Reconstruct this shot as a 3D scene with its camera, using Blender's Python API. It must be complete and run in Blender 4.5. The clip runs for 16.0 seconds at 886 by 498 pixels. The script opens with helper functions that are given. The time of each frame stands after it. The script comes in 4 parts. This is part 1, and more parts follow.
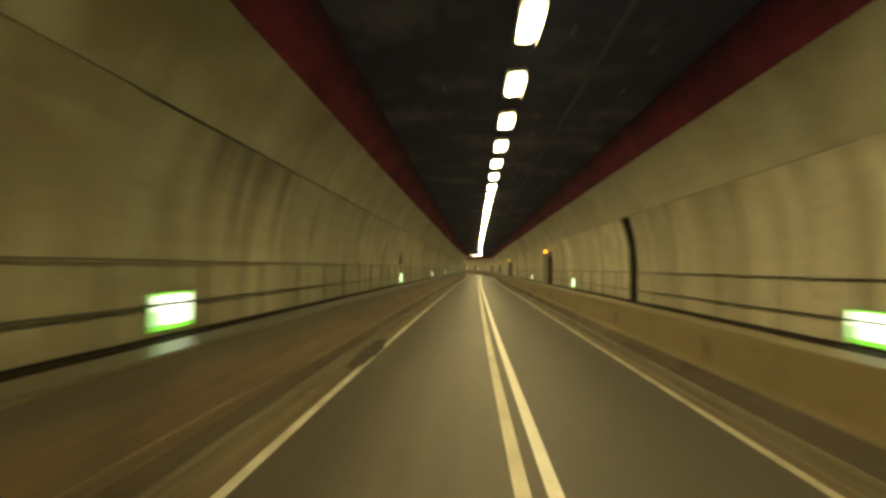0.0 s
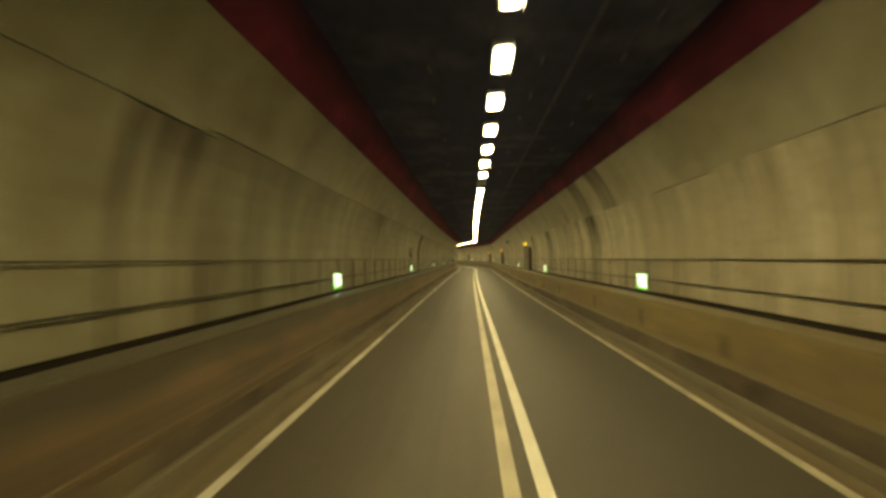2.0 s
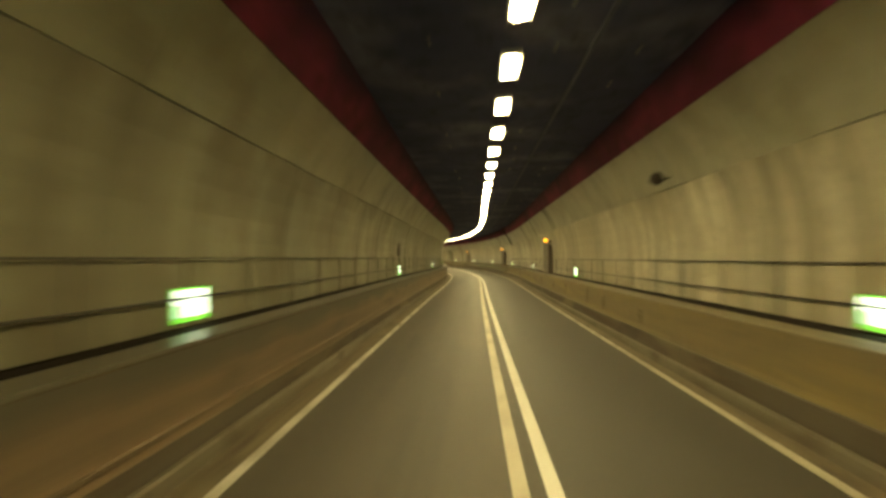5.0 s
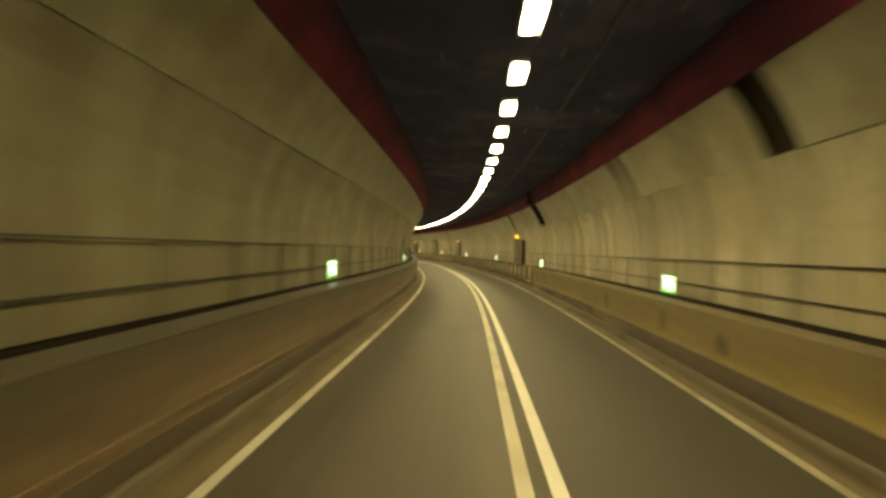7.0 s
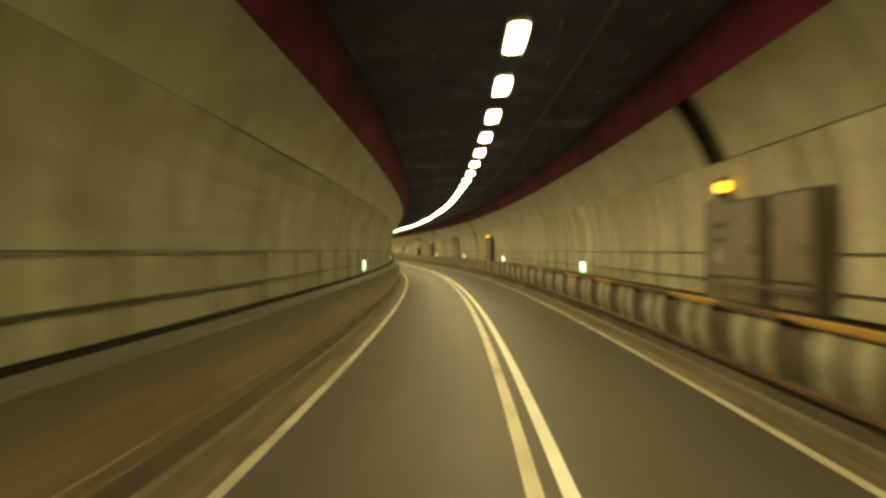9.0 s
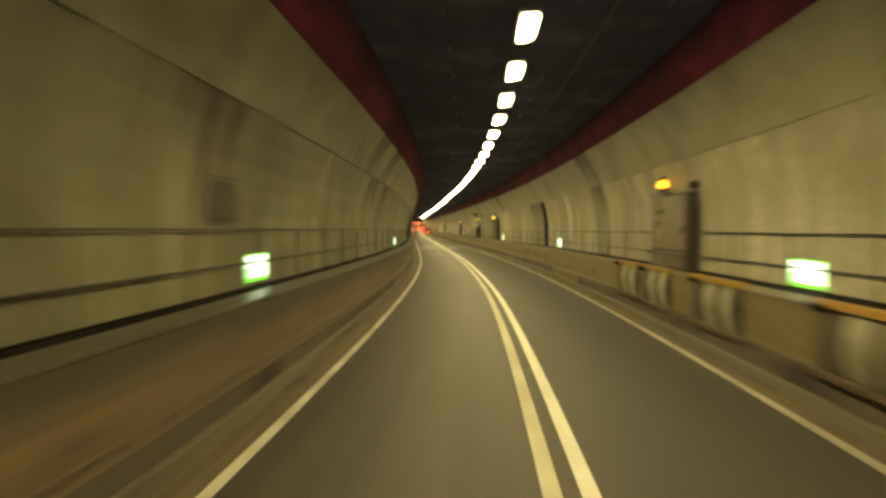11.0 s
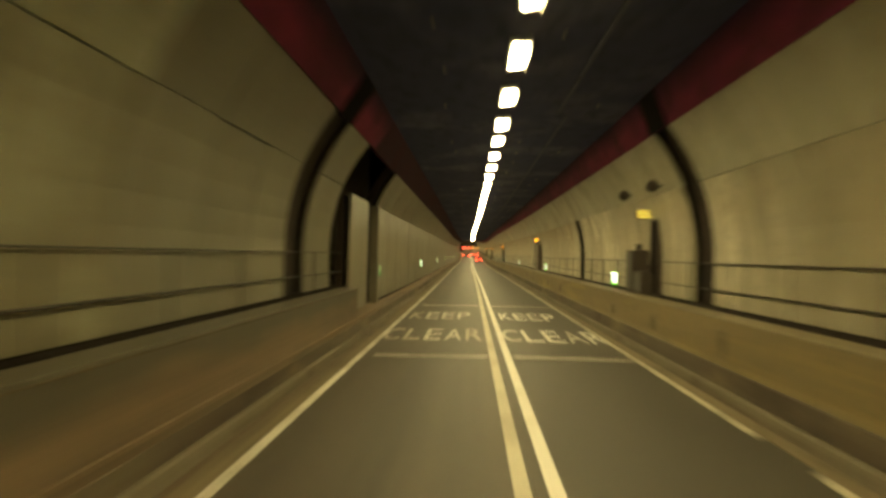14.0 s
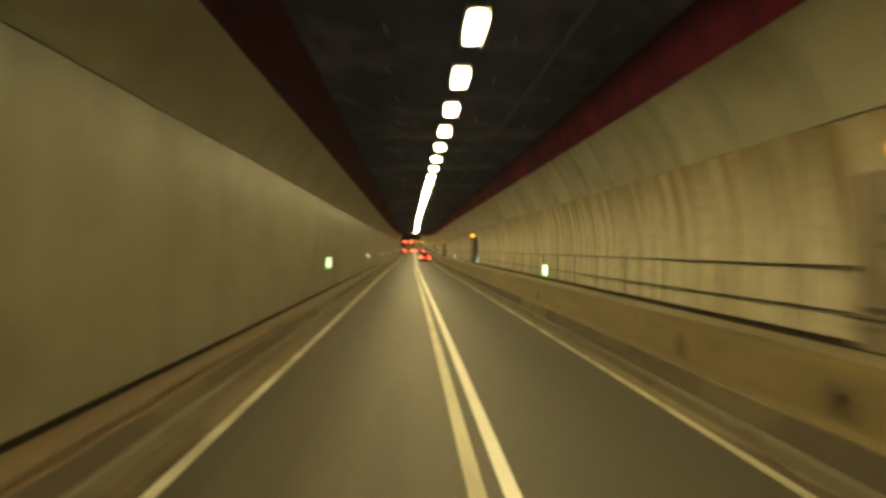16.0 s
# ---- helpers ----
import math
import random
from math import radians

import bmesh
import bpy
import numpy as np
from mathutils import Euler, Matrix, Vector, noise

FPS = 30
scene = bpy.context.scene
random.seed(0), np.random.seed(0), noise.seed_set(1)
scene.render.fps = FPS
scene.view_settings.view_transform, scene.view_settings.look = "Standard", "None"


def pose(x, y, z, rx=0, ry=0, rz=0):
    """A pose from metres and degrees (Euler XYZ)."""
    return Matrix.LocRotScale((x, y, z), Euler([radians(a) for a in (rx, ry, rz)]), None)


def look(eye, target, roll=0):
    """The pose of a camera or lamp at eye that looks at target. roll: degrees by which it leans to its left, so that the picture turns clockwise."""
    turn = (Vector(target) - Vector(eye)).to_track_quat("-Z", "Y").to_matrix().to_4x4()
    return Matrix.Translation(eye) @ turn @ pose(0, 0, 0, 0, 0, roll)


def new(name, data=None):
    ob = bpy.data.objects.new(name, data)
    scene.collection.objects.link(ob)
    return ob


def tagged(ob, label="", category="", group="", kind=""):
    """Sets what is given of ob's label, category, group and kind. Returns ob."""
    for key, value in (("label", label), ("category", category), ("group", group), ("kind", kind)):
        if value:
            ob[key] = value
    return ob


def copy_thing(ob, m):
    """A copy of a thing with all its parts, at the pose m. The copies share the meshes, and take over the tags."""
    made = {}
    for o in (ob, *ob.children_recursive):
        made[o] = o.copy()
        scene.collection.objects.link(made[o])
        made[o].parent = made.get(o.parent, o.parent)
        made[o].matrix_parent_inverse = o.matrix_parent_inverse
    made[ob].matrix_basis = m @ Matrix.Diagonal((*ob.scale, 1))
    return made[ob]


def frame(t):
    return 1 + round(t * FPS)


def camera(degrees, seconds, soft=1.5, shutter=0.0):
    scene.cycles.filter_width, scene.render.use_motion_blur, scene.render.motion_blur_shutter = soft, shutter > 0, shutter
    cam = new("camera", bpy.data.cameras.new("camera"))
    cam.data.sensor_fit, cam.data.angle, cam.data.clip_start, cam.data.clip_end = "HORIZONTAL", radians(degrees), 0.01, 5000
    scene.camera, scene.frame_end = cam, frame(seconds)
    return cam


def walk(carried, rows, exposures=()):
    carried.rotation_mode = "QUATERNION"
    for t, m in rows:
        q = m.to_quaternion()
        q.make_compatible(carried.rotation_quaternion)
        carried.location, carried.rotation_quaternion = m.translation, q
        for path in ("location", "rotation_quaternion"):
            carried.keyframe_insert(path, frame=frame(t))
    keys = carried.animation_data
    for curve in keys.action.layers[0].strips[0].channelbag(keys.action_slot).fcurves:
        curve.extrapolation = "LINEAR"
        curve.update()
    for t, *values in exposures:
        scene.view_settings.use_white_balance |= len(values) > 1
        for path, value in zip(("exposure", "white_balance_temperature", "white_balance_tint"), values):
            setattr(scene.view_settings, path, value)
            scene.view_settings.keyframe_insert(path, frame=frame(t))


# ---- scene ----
EYE = 2.344
# Bend and dip of the tunnel's axis, per kilometre, every 20 m from chainage -20 m
BEND = [-0.465, -0.461, -0.235, 0.019, 0.013, -0.243, -0.103, -0.151, -0.427, 1.582, 2.442, 2.044, 2.114, 2.249, 1.928, 0.43, -0.017, 0.075, 0.228, 0.008, -0.083, -0.281, -0.165, 0.068, 0.224, 0.243, 0.234, 0.236]
DIP = [-0.133, -0.137, -0.057, -0.015, 0.005, 0.035, 0.046, 0.008, -0.003, 0.035, 0.041, 0.044, 0.002, 0.003, 0.031, 0.046, 0.049, 0.108, 0.045, -0.02, -0.094, 0.02, 0.2, 0.25, 0.25, 0.2, 0.2, 0.2]


def alignment():
    """Heading, slope and place of the axis for every metre of chainage."""
    s = np.arange(-20.0, 700.1, 1.0)
    knots = -20.0 + 20.0 * np.arange(len(BEND))
    turn = np.cumsum(np.interp(s, knots, BEND, right=0.0)) * 1e-3
    slope = np.cumsum(np.interp(s, knots, DIP, right=0.0)) * 1e-3
    turn, slope = turn - np.interp(0, s, turn), slope - np.interp(0, s, slope)
    x, y, z = np.cumsum(-np.sin(turn)), np.cumsum(np.cos(turn)), np.cumsum(slope)
    return [s, turn, slope] + [a - np.interp(0, s, a) for a in (x, y, z)]


AXIS = alignment()


def spot(s, x=0.0, z=0.0):
    """The place at chainage s, x metres right of the axis and z metres above the road."""
    turn = np.interp(s, AXIS[0], AXIS[1])
    return Vector((np.interp(s, AXIS[0], AXIS[3]) + x * math.cos(turn),
                   np.interp(s, AXIS[0], AXIS[4]) + x * math.sin(turn),
                   np.interp(s, AXIS[0], AXIS[5]) + z))


def station(s, x=0.0, z=0.0, spin=0.0):
    """The pose of a thing at chainage s: its y runs along the tunnel, its x to the right."""
    turn = float(np.interp(s, AXIS[0], AXIS[1]))
    slope = float(np.interp(s, AXIS[0], AXIS[2]))
    m = Euler((math.atan(slope), 0, turn + radians(spin))).to_matrix().to_4x4() if not spin else \
        Euler((0, 0, turn + radians(spin))).to_matrix().to_4x4()
    return Matrix.Translation(spot(s, x, z)) @ m


# The drive: seconds, chainage, metres right of the axis, and yaw, pitch and roll against the tunnel
ROWS = [
    (0.0, -6.75, -0.033, 2.19, 1.47, 0.90),
    (0.5, 3.10, 0.000, 2.83, 1.26, 0.12),
    (1.0, 13.01, 0.047, 1.84, 1.53, 0.52),
    (1.5, 22.93, 0.099, 1.94, 0.56, 0.21),
    (2.0, 32.91, 0.157, 2.27, 0.86, -0.72),
    (2.5, 42.96, 0.210, 1.44, 0.88, -1.15),
    (3.0, 53.05, 0.220, 2.44, 0.59, -1.67),
    (3.5, 63.19, 0.182, 2.46, 0.70, -0.70),
    (4.0, 73.35, 0.164, 2.65, 1.34, -1.00),
    (4.5, 83.51, 0.124, 2.61, 1.09, -0.86),
    (5.0, 93.68, 0.084, 2.56, 0.84, -0.25),
    (5.5, 103.87, 0.044, 2.51, 0.59, 0.37),
    (6.0, 114.09, 0.004, 2.47, 0.34, 0.98),
    (6.5, 124.36, -0.037, 2.42, 0.09, 1.59),
    (7.0, 134.65, -0.053, 2.25, 0.05, 1.70),
    (7.5, 144.94, -0.085, 2.35, 0.65, 0.26),
    (8.0, 155.08, -0.090, 2.36, 1.17, 0.12),
    (8.5, 165.24, -0.049, 2.61, 0.61, -0.42),
    (9.0, 175.42, -0.047, 2.89, 0.15, -0.38),
    (9.5, 185.66, -0.045, 3.18, -0.30, -0.33),
    (10.0, 195.95, -0.043, 3.46, -0.75, -0.29),
    (10.5, 206.28, -0.041, 3.75, -1.20, -0.25),
    (11.0, 216.65, -0.039, 4.03, -1.66, -0.20),
    (11.5, 227.04, -0.069, 4.02, -1.99, -1.16),
    (12.0, 237.47, -0.125, 3.06, -0.70, -1.16),
    (12.5, 247.90, -0.135, 2.62, 0.15, -1.14),
    (13.0, 258.35, -0.101, 2.44, 0.06, -0.81),
    (13.5, 268.80, -0.070, 2.86, 0.33, -0.05),
    (14.0, 279.23, 0.014, 2.63, 0.56, 0.97),
    (14.5, 289.80, 0.015, 2.76, 0.87, -0.54),
    (15.0, 300.74, -0.013, 2.83, 1.00, 1.55),
    (15.5, 311.87, -0.070, 1.85, 0.64, 0.82),
    (16.0, 322.94, -0.128, -2.68, 0.12, 1.34),
]


def drive(s, x, yaw, pitch, roll):
    eye = spot(s, x, EYE)
    a = float(np.interp(s, AXIS[0], AXIS[1])) + radians(yaw)
    b = float(np.interp(s, AXIS[0], AXIS[2])) + radians(pitch)
    ahead = Vector((-math.sin(a) * math.cos(b), math.cos(a) * math.cos(b), math.sin(b)))
    return look(eye, eye + 10 * ahead, roll)


cam = camera(68.0, 16.0, soft=3.2, shutter=0.8)
walk(cam, [(t, drive(*row)) for t, *row in ROWS],
     exposures=((0, 0.0), (2, -0.08), (2.6, -0.08), (3, 0.0), (3.5, 0.25), (4, 0.22), (6.5, 0.05), (7.5, 0.2), (8.5, 0.22), (11, 0.20), (12, 0.17), (12.7, 0.20), (13.5, -0.02), (14.5, 0.04), (16, 0.0)))

# ---- light ----
LAMP_COLOUR = (1.0, 0.81, 0.345)
LAMP_STRENGTH = 106.0
world = bpy.data.worlds.new("world")
world.use_nodes = True
scene.world = world
world.node_tree.nodes["Background"].inputs["Color"].default_value = (0.02, 0.02, 0.02, 1)
world.node_tree.nodes["Background"].inputs["Strength"].default_value = 0.0


# ---- materials ----
def material(name, colour, rough=0.7, metal=0.0, tones=(), bump=0.0, bump_scale=60.0, glow=None, strength=0.0,
             vary=0.0, streaks=None, specular=0.5, along=None, drip=None, band=None):
    """A material with noise in its colour. tones: (scale, stretch xyz, colour, low, high) in local metres;
    streaks: the same in metres of the world, along: in metres across and along the tunnel. vary: tone from object to
    object.
    drip: (colour, top, reach, low, high): run-off stains of uneven length below a seam at that height;
    band: (colour, from, to): another colour that sets in unevenly between these metres across."""
    mat = bpy.data.materials.new(name)
    mat.use_nodes = True
    nodes, links = mat.node_tree.nodes, mat.node_tree.links
    shader = nodes["Principled BSDF"]
    shader.inputs["Roughness"].default_value = rough
    shader.inputs["Metallic"].default_value = metal
    shader.inputs["Specular IOR Level"].default_value = specular
    if glow:
        shader.inputs["Emission Color"].default_value = (*glow, 1)
        shader.inputs["Emission Strength"].default_value = strength
    rgb = nodes.new("ShaderNodeRGB")
    rgb.outputs[0].default_value = (*colour, 1)
    out = rgb.outputs[0]
    where = nodes.new("ShaderNodeTexCoord")
    ground = nodes.new("ShaderNodeNewGeometry")
    info = nodes.new("ShaderNodeObjectInfo")
    spread = nodes.new("ShaderNodeVectorMath")
    spread.operation = "SCALE"
    comb = nodes.new("ShaderNodeCombineXYZ")
    for i in range(3):
        links.new(info.outputs["Random"], comb.inputs[i])
    links.new(comb.outputs[0], spread.inputs[0])
    spread.inputs["Scale"].default_value = 57.0
    shifted = nodes.new("ShaderNodeVectorMath")
    links.new(where.outputs["Object"], shifted.inputs[0])
    links.new(spread.outputs[0], shifted.inputs[1])
    for source, layers in ((shifted.outputs[0], tones), (ground.outputs["Position"], streaks or ()), (where.outputs["UV"], along or ())):
        for scale, stretch, tint, low, high in layers:
            mapping = nodes.new("ShaderNodeMapping")
            mapping.inputs["Scale"].default_value = stretch
            links.new(source, mapping.inputs["Vector"])
            tex = nodes.new("ShaderNodeTexNoise")
            tex.inputs["Scale"].default_value = scale
            tex.inputs["Detail"].default_value = 5
            tex.inputs["Roughness"].default_value = 0.6
            links.new(mapping.outputs[0], tex.inputs["Vector"])
            ramp = nodes.new("ShaderNodeMapRange")
            ramp.inputs["From Min"].default_value = low
            ramp.inputs["From Max"].default_value = high
            links.new(tex.outputs["Fac"], ramp.inputs["Value"])
            mix = nodes.new("ShaderNodeMix")
            mix.data_type = "RGBA"
            mix.inputs[7].default_value = (*tint, 1)
            links.new(ramp.outputs[0], mix.inputs[0])
            links.new(out, mix.inputs[6])
            out = mix.outputs[2]
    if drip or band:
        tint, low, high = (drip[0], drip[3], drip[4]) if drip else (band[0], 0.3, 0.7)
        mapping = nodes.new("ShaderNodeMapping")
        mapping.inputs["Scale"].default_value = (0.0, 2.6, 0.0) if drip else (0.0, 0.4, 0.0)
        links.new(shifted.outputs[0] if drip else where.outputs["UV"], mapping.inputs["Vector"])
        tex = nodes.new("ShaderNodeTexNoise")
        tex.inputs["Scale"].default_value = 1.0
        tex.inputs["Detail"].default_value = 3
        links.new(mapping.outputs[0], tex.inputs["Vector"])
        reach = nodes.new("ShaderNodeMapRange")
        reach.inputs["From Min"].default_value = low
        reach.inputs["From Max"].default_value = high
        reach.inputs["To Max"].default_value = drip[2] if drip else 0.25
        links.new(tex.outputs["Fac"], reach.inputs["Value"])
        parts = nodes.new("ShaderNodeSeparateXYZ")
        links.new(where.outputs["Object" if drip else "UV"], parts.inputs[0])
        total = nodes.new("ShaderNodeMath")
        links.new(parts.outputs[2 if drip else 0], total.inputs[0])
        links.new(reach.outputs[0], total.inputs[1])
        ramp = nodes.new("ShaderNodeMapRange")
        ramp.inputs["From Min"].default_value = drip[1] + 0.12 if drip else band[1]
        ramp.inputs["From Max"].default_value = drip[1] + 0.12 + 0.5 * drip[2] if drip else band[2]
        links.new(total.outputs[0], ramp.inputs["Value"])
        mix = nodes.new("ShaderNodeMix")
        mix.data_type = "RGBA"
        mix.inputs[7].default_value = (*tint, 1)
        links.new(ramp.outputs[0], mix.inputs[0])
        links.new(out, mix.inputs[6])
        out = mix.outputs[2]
    if vary:
        span = nodes.new("ShaderNodeMapRange")
        span.inputs["To Min"].default_value = 1 - vary
        span.inputs["To Max"].default_value = 1 + vary
        links.new(info.outputs["Random"], span.inputs["Value"])
        hsv = nodes.new("ShaderNodeHueSaturation")
        links.new(span.outputs[0], hsv.inputs["Value"])
        links.new(out, hsv.inputs["Color"])
        out = hsv.outputs[0]
    links.new(out, shader.inputs["Base Color"])
    if bump:
        tex = nodes.new("ShaderNodeTexNoise")
        tex.inputs["Scale"].default_value = bump_scale
        tex.inputs["Detail"].default_value = 4
        links.new(where.outputs["Object"], tex.inputs["Vector"])
        node = nodes.new("ShaderNodeBump")
        node.inputs["Strength"].default_value = bump
        node.inputs["Distance"].default_value = 0.01
        links.new(tex.outputs["Fac"], node.inputs["Height"])
        links.new(node.outputs[0], shader.inputs["Normal"])
    return mat


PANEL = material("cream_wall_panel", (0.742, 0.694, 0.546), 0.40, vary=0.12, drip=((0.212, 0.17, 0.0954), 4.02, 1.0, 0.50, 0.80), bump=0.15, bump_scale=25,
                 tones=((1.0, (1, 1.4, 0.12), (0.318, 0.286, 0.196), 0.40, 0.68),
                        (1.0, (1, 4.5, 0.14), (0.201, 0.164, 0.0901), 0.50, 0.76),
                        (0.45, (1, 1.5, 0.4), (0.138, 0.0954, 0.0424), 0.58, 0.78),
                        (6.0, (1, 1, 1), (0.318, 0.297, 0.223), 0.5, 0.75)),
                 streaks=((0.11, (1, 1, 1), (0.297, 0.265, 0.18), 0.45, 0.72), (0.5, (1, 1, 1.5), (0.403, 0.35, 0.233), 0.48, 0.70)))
# Left wall: a darker base than PANEL, with like streaks and drips
PANEL_LEFT = material("dark_cream_left_panel", (0.362, 0.351, 0.248), 0.42, vary=0.12, drip=((0.115, 0.0897, 0.0483), 4.15, 1.1, 0.50, 0.80), bump=0.15, bump_scale=25,
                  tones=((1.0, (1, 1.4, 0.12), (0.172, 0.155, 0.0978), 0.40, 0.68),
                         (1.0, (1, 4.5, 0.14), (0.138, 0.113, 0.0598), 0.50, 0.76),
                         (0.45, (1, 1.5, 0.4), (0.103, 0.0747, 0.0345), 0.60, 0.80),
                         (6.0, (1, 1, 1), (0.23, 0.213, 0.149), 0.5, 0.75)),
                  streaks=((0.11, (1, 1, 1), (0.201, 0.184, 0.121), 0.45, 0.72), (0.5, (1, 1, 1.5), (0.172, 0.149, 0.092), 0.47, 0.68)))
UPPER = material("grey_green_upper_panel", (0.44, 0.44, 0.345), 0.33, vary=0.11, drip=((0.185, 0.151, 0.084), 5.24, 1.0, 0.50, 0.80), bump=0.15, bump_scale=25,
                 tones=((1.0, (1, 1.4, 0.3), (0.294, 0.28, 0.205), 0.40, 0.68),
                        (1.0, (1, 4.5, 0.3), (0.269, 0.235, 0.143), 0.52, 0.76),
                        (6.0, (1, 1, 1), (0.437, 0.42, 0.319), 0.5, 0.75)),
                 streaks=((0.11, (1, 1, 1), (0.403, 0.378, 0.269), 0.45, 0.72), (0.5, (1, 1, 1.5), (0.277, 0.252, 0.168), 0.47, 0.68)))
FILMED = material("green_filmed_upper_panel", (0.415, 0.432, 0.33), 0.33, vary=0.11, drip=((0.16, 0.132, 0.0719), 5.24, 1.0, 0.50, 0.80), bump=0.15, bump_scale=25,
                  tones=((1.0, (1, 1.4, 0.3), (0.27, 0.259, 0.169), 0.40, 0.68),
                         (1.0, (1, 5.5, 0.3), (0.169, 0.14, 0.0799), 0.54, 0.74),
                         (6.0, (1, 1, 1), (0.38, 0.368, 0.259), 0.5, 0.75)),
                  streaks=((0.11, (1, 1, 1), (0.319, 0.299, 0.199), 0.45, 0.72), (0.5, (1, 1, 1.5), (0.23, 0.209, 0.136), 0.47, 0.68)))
STAINED = material("rust_stained_panel", (0.363, 0.341, 0.237), 0.5, vary=0.06, bump=0.2, bump_scale=25,
                   drip=((0.0495, 0.033, 0.0154), 4.12, 2.6, 0.38, 0.66),
                   tones=((1.0, (1, 1.4, 0.12), (0.209, 0.182, 0.11), 0.42, 0.68),
                          (1.0, (1, 6.0, 0.16), (0.121, 0.0935, 0.0495), 0.54, 0.70)))
RUN_DOWN = material("run_down_upper_panel", (0.315, 0.307, 0.217), 0.4, vary=0.06, bump=0.2, bump_scale=25,
                    drip=((0.06, 0.042, 0.021), 5.24, 1.7, 0.34, 0.64),
                    tones=((1.0, (1, 1.4, 0.3), (0.21, 0.188, 0.12), 0.42, 0.68),))
DRIPPED = material("drip_stained_panel", (0.64, 0.60, 0.46), 0.42, vary=0.08, bump=0.15, bump_scale=25, drip=((0.27, 0.20, 0.10), 4.0, 2.4, 0.36, 0.66),
                   tones=((1.0, (1, 1.6, 0.16), (0.42, 0.35, 0.22), 0.44, 0.68),
                          (1.0, (1, 6.0, 0.14), (0.26, 0.20, 0.11), 0.54, 0.70),
                          (6.0, (1, 1, 1), (0.34, 0.30, 0.21), 0.5, 0.75)))
# A darker grey for the left panels by the shaft and beyond it
DARK_GREY = material("dark_grey_panel", (0.189, 0.179, 0.135), 0.4, vary=0.08, bump=0.15, bump_scale=25,
                 tones=((1.0, (1, 1.4, 0.12), (0.195, 0.176, 0.124), 0.40, 0.68),
                        (1.0, (1, 4.5, 0.14), (0.156, 0.13, 0.078), 0.50, 0.76)),
                 streaks=((0.5, (1, 1, 1), (0.234, 0.215, 0.156), 0.45, 0.7),))
LOUVRE = material("brown_grey_case_paint", (0.078, 0.062, 0.040), 0.55, bump=0.15, bump_scale=12)
FORWARD = material("smooth_olive_panel", (0.25, 0.235, 0.172), 0.42, vary=0.05, bump=0.15, bump_scale=25, drip=((0.11, 0.092, 0.055), 4.05, 1.3, 0.36, 0.76),
                   tones=((1.0, (1, 0.9, 0.10), (0.19, 0.172, 0.118), 0.42, 0.70),
                          (1.0, (1, 3.0, 0.10), (0.13, 0.112, 0.068), 0.50, 0.70)),
                   streaks=((0.09, (1, 1, 1), (0.20, 0.178, 0.12), 0.45, 0.70),
                            (0.5, (1, 1, 1.4), (0.155, 0.135, 0.088), 0.46, 0.68)))
# Dark brown, lowered further: the shade of deeper gaps is in this colour
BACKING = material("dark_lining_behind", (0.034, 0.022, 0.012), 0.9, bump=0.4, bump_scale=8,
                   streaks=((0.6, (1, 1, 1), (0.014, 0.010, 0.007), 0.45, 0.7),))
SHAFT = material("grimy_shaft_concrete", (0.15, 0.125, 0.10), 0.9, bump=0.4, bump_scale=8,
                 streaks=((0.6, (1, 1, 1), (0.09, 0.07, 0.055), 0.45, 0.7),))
BLACK = material("sooty_black_ceiling", (0.072, 0.0816, 0.18), 0.85, bump=0.3, bump_scale=4, specular=0.08,
                 streaks=((0.35, (1, 1, 1), (0.18, 0.186, 0.288), 0.50, 0.72),
                          (2.5, (1, 1, 1), (0.0432, 0.0528, 0.096), 0.5, 0.7)))
# The band colours in how the lamps' light fades towards the cove's top
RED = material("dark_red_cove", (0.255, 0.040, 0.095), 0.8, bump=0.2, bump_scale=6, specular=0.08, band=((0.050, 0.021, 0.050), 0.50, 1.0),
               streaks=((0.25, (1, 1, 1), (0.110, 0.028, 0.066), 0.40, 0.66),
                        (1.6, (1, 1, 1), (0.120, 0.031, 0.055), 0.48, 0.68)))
MAROON = material("dark_maroon_cove", (0.055, 0.019, 0.040), 0.8, bump=0.2, bump_scale=6, specular=0.08,
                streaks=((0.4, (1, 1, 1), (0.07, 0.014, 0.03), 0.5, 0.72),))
PATCH = material("dark_tarred_patch", (0.022, 0.017, 0.012), 0.7, bump=0.6, bump_scale=60,
                 streaks=((1.2, (1, 1, 1), (0.06, 0.05, 0.036), 0.48, 0.68),))
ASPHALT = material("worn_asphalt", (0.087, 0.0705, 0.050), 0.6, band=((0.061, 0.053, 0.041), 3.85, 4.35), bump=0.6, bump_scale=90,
                   streaks=((40.0, (1, 1, 1), (0.062, 0.052, 0.038), 0.45, 0.65),
                            (0.10, (1, 1, 1), (0.079, 0.066, 0.048), 0.42, 0.7)),
                   along=((1.0, (1.3, 0.025, 1), (0.056, 0.047, 0.034), 0.42, 0.64),
                          (1.0, (0.7, 0.10, 1), (0.104, 0.083, 0.055), 0.54, 0.76)))
PATCHED = material("newer_asphalt", (0.075, 0.063, 0.046), 0.6, bump=0.6, bump_scale=90,
                   streaks=((40.0, (1, 1, 1), (0.056, 0.048, 0.036), 0.45, 0.65),),
                   along=((1.0, (1.3, 0.05, 1), (0.060, 0.051, 0.038), 0.42, 0.66),))
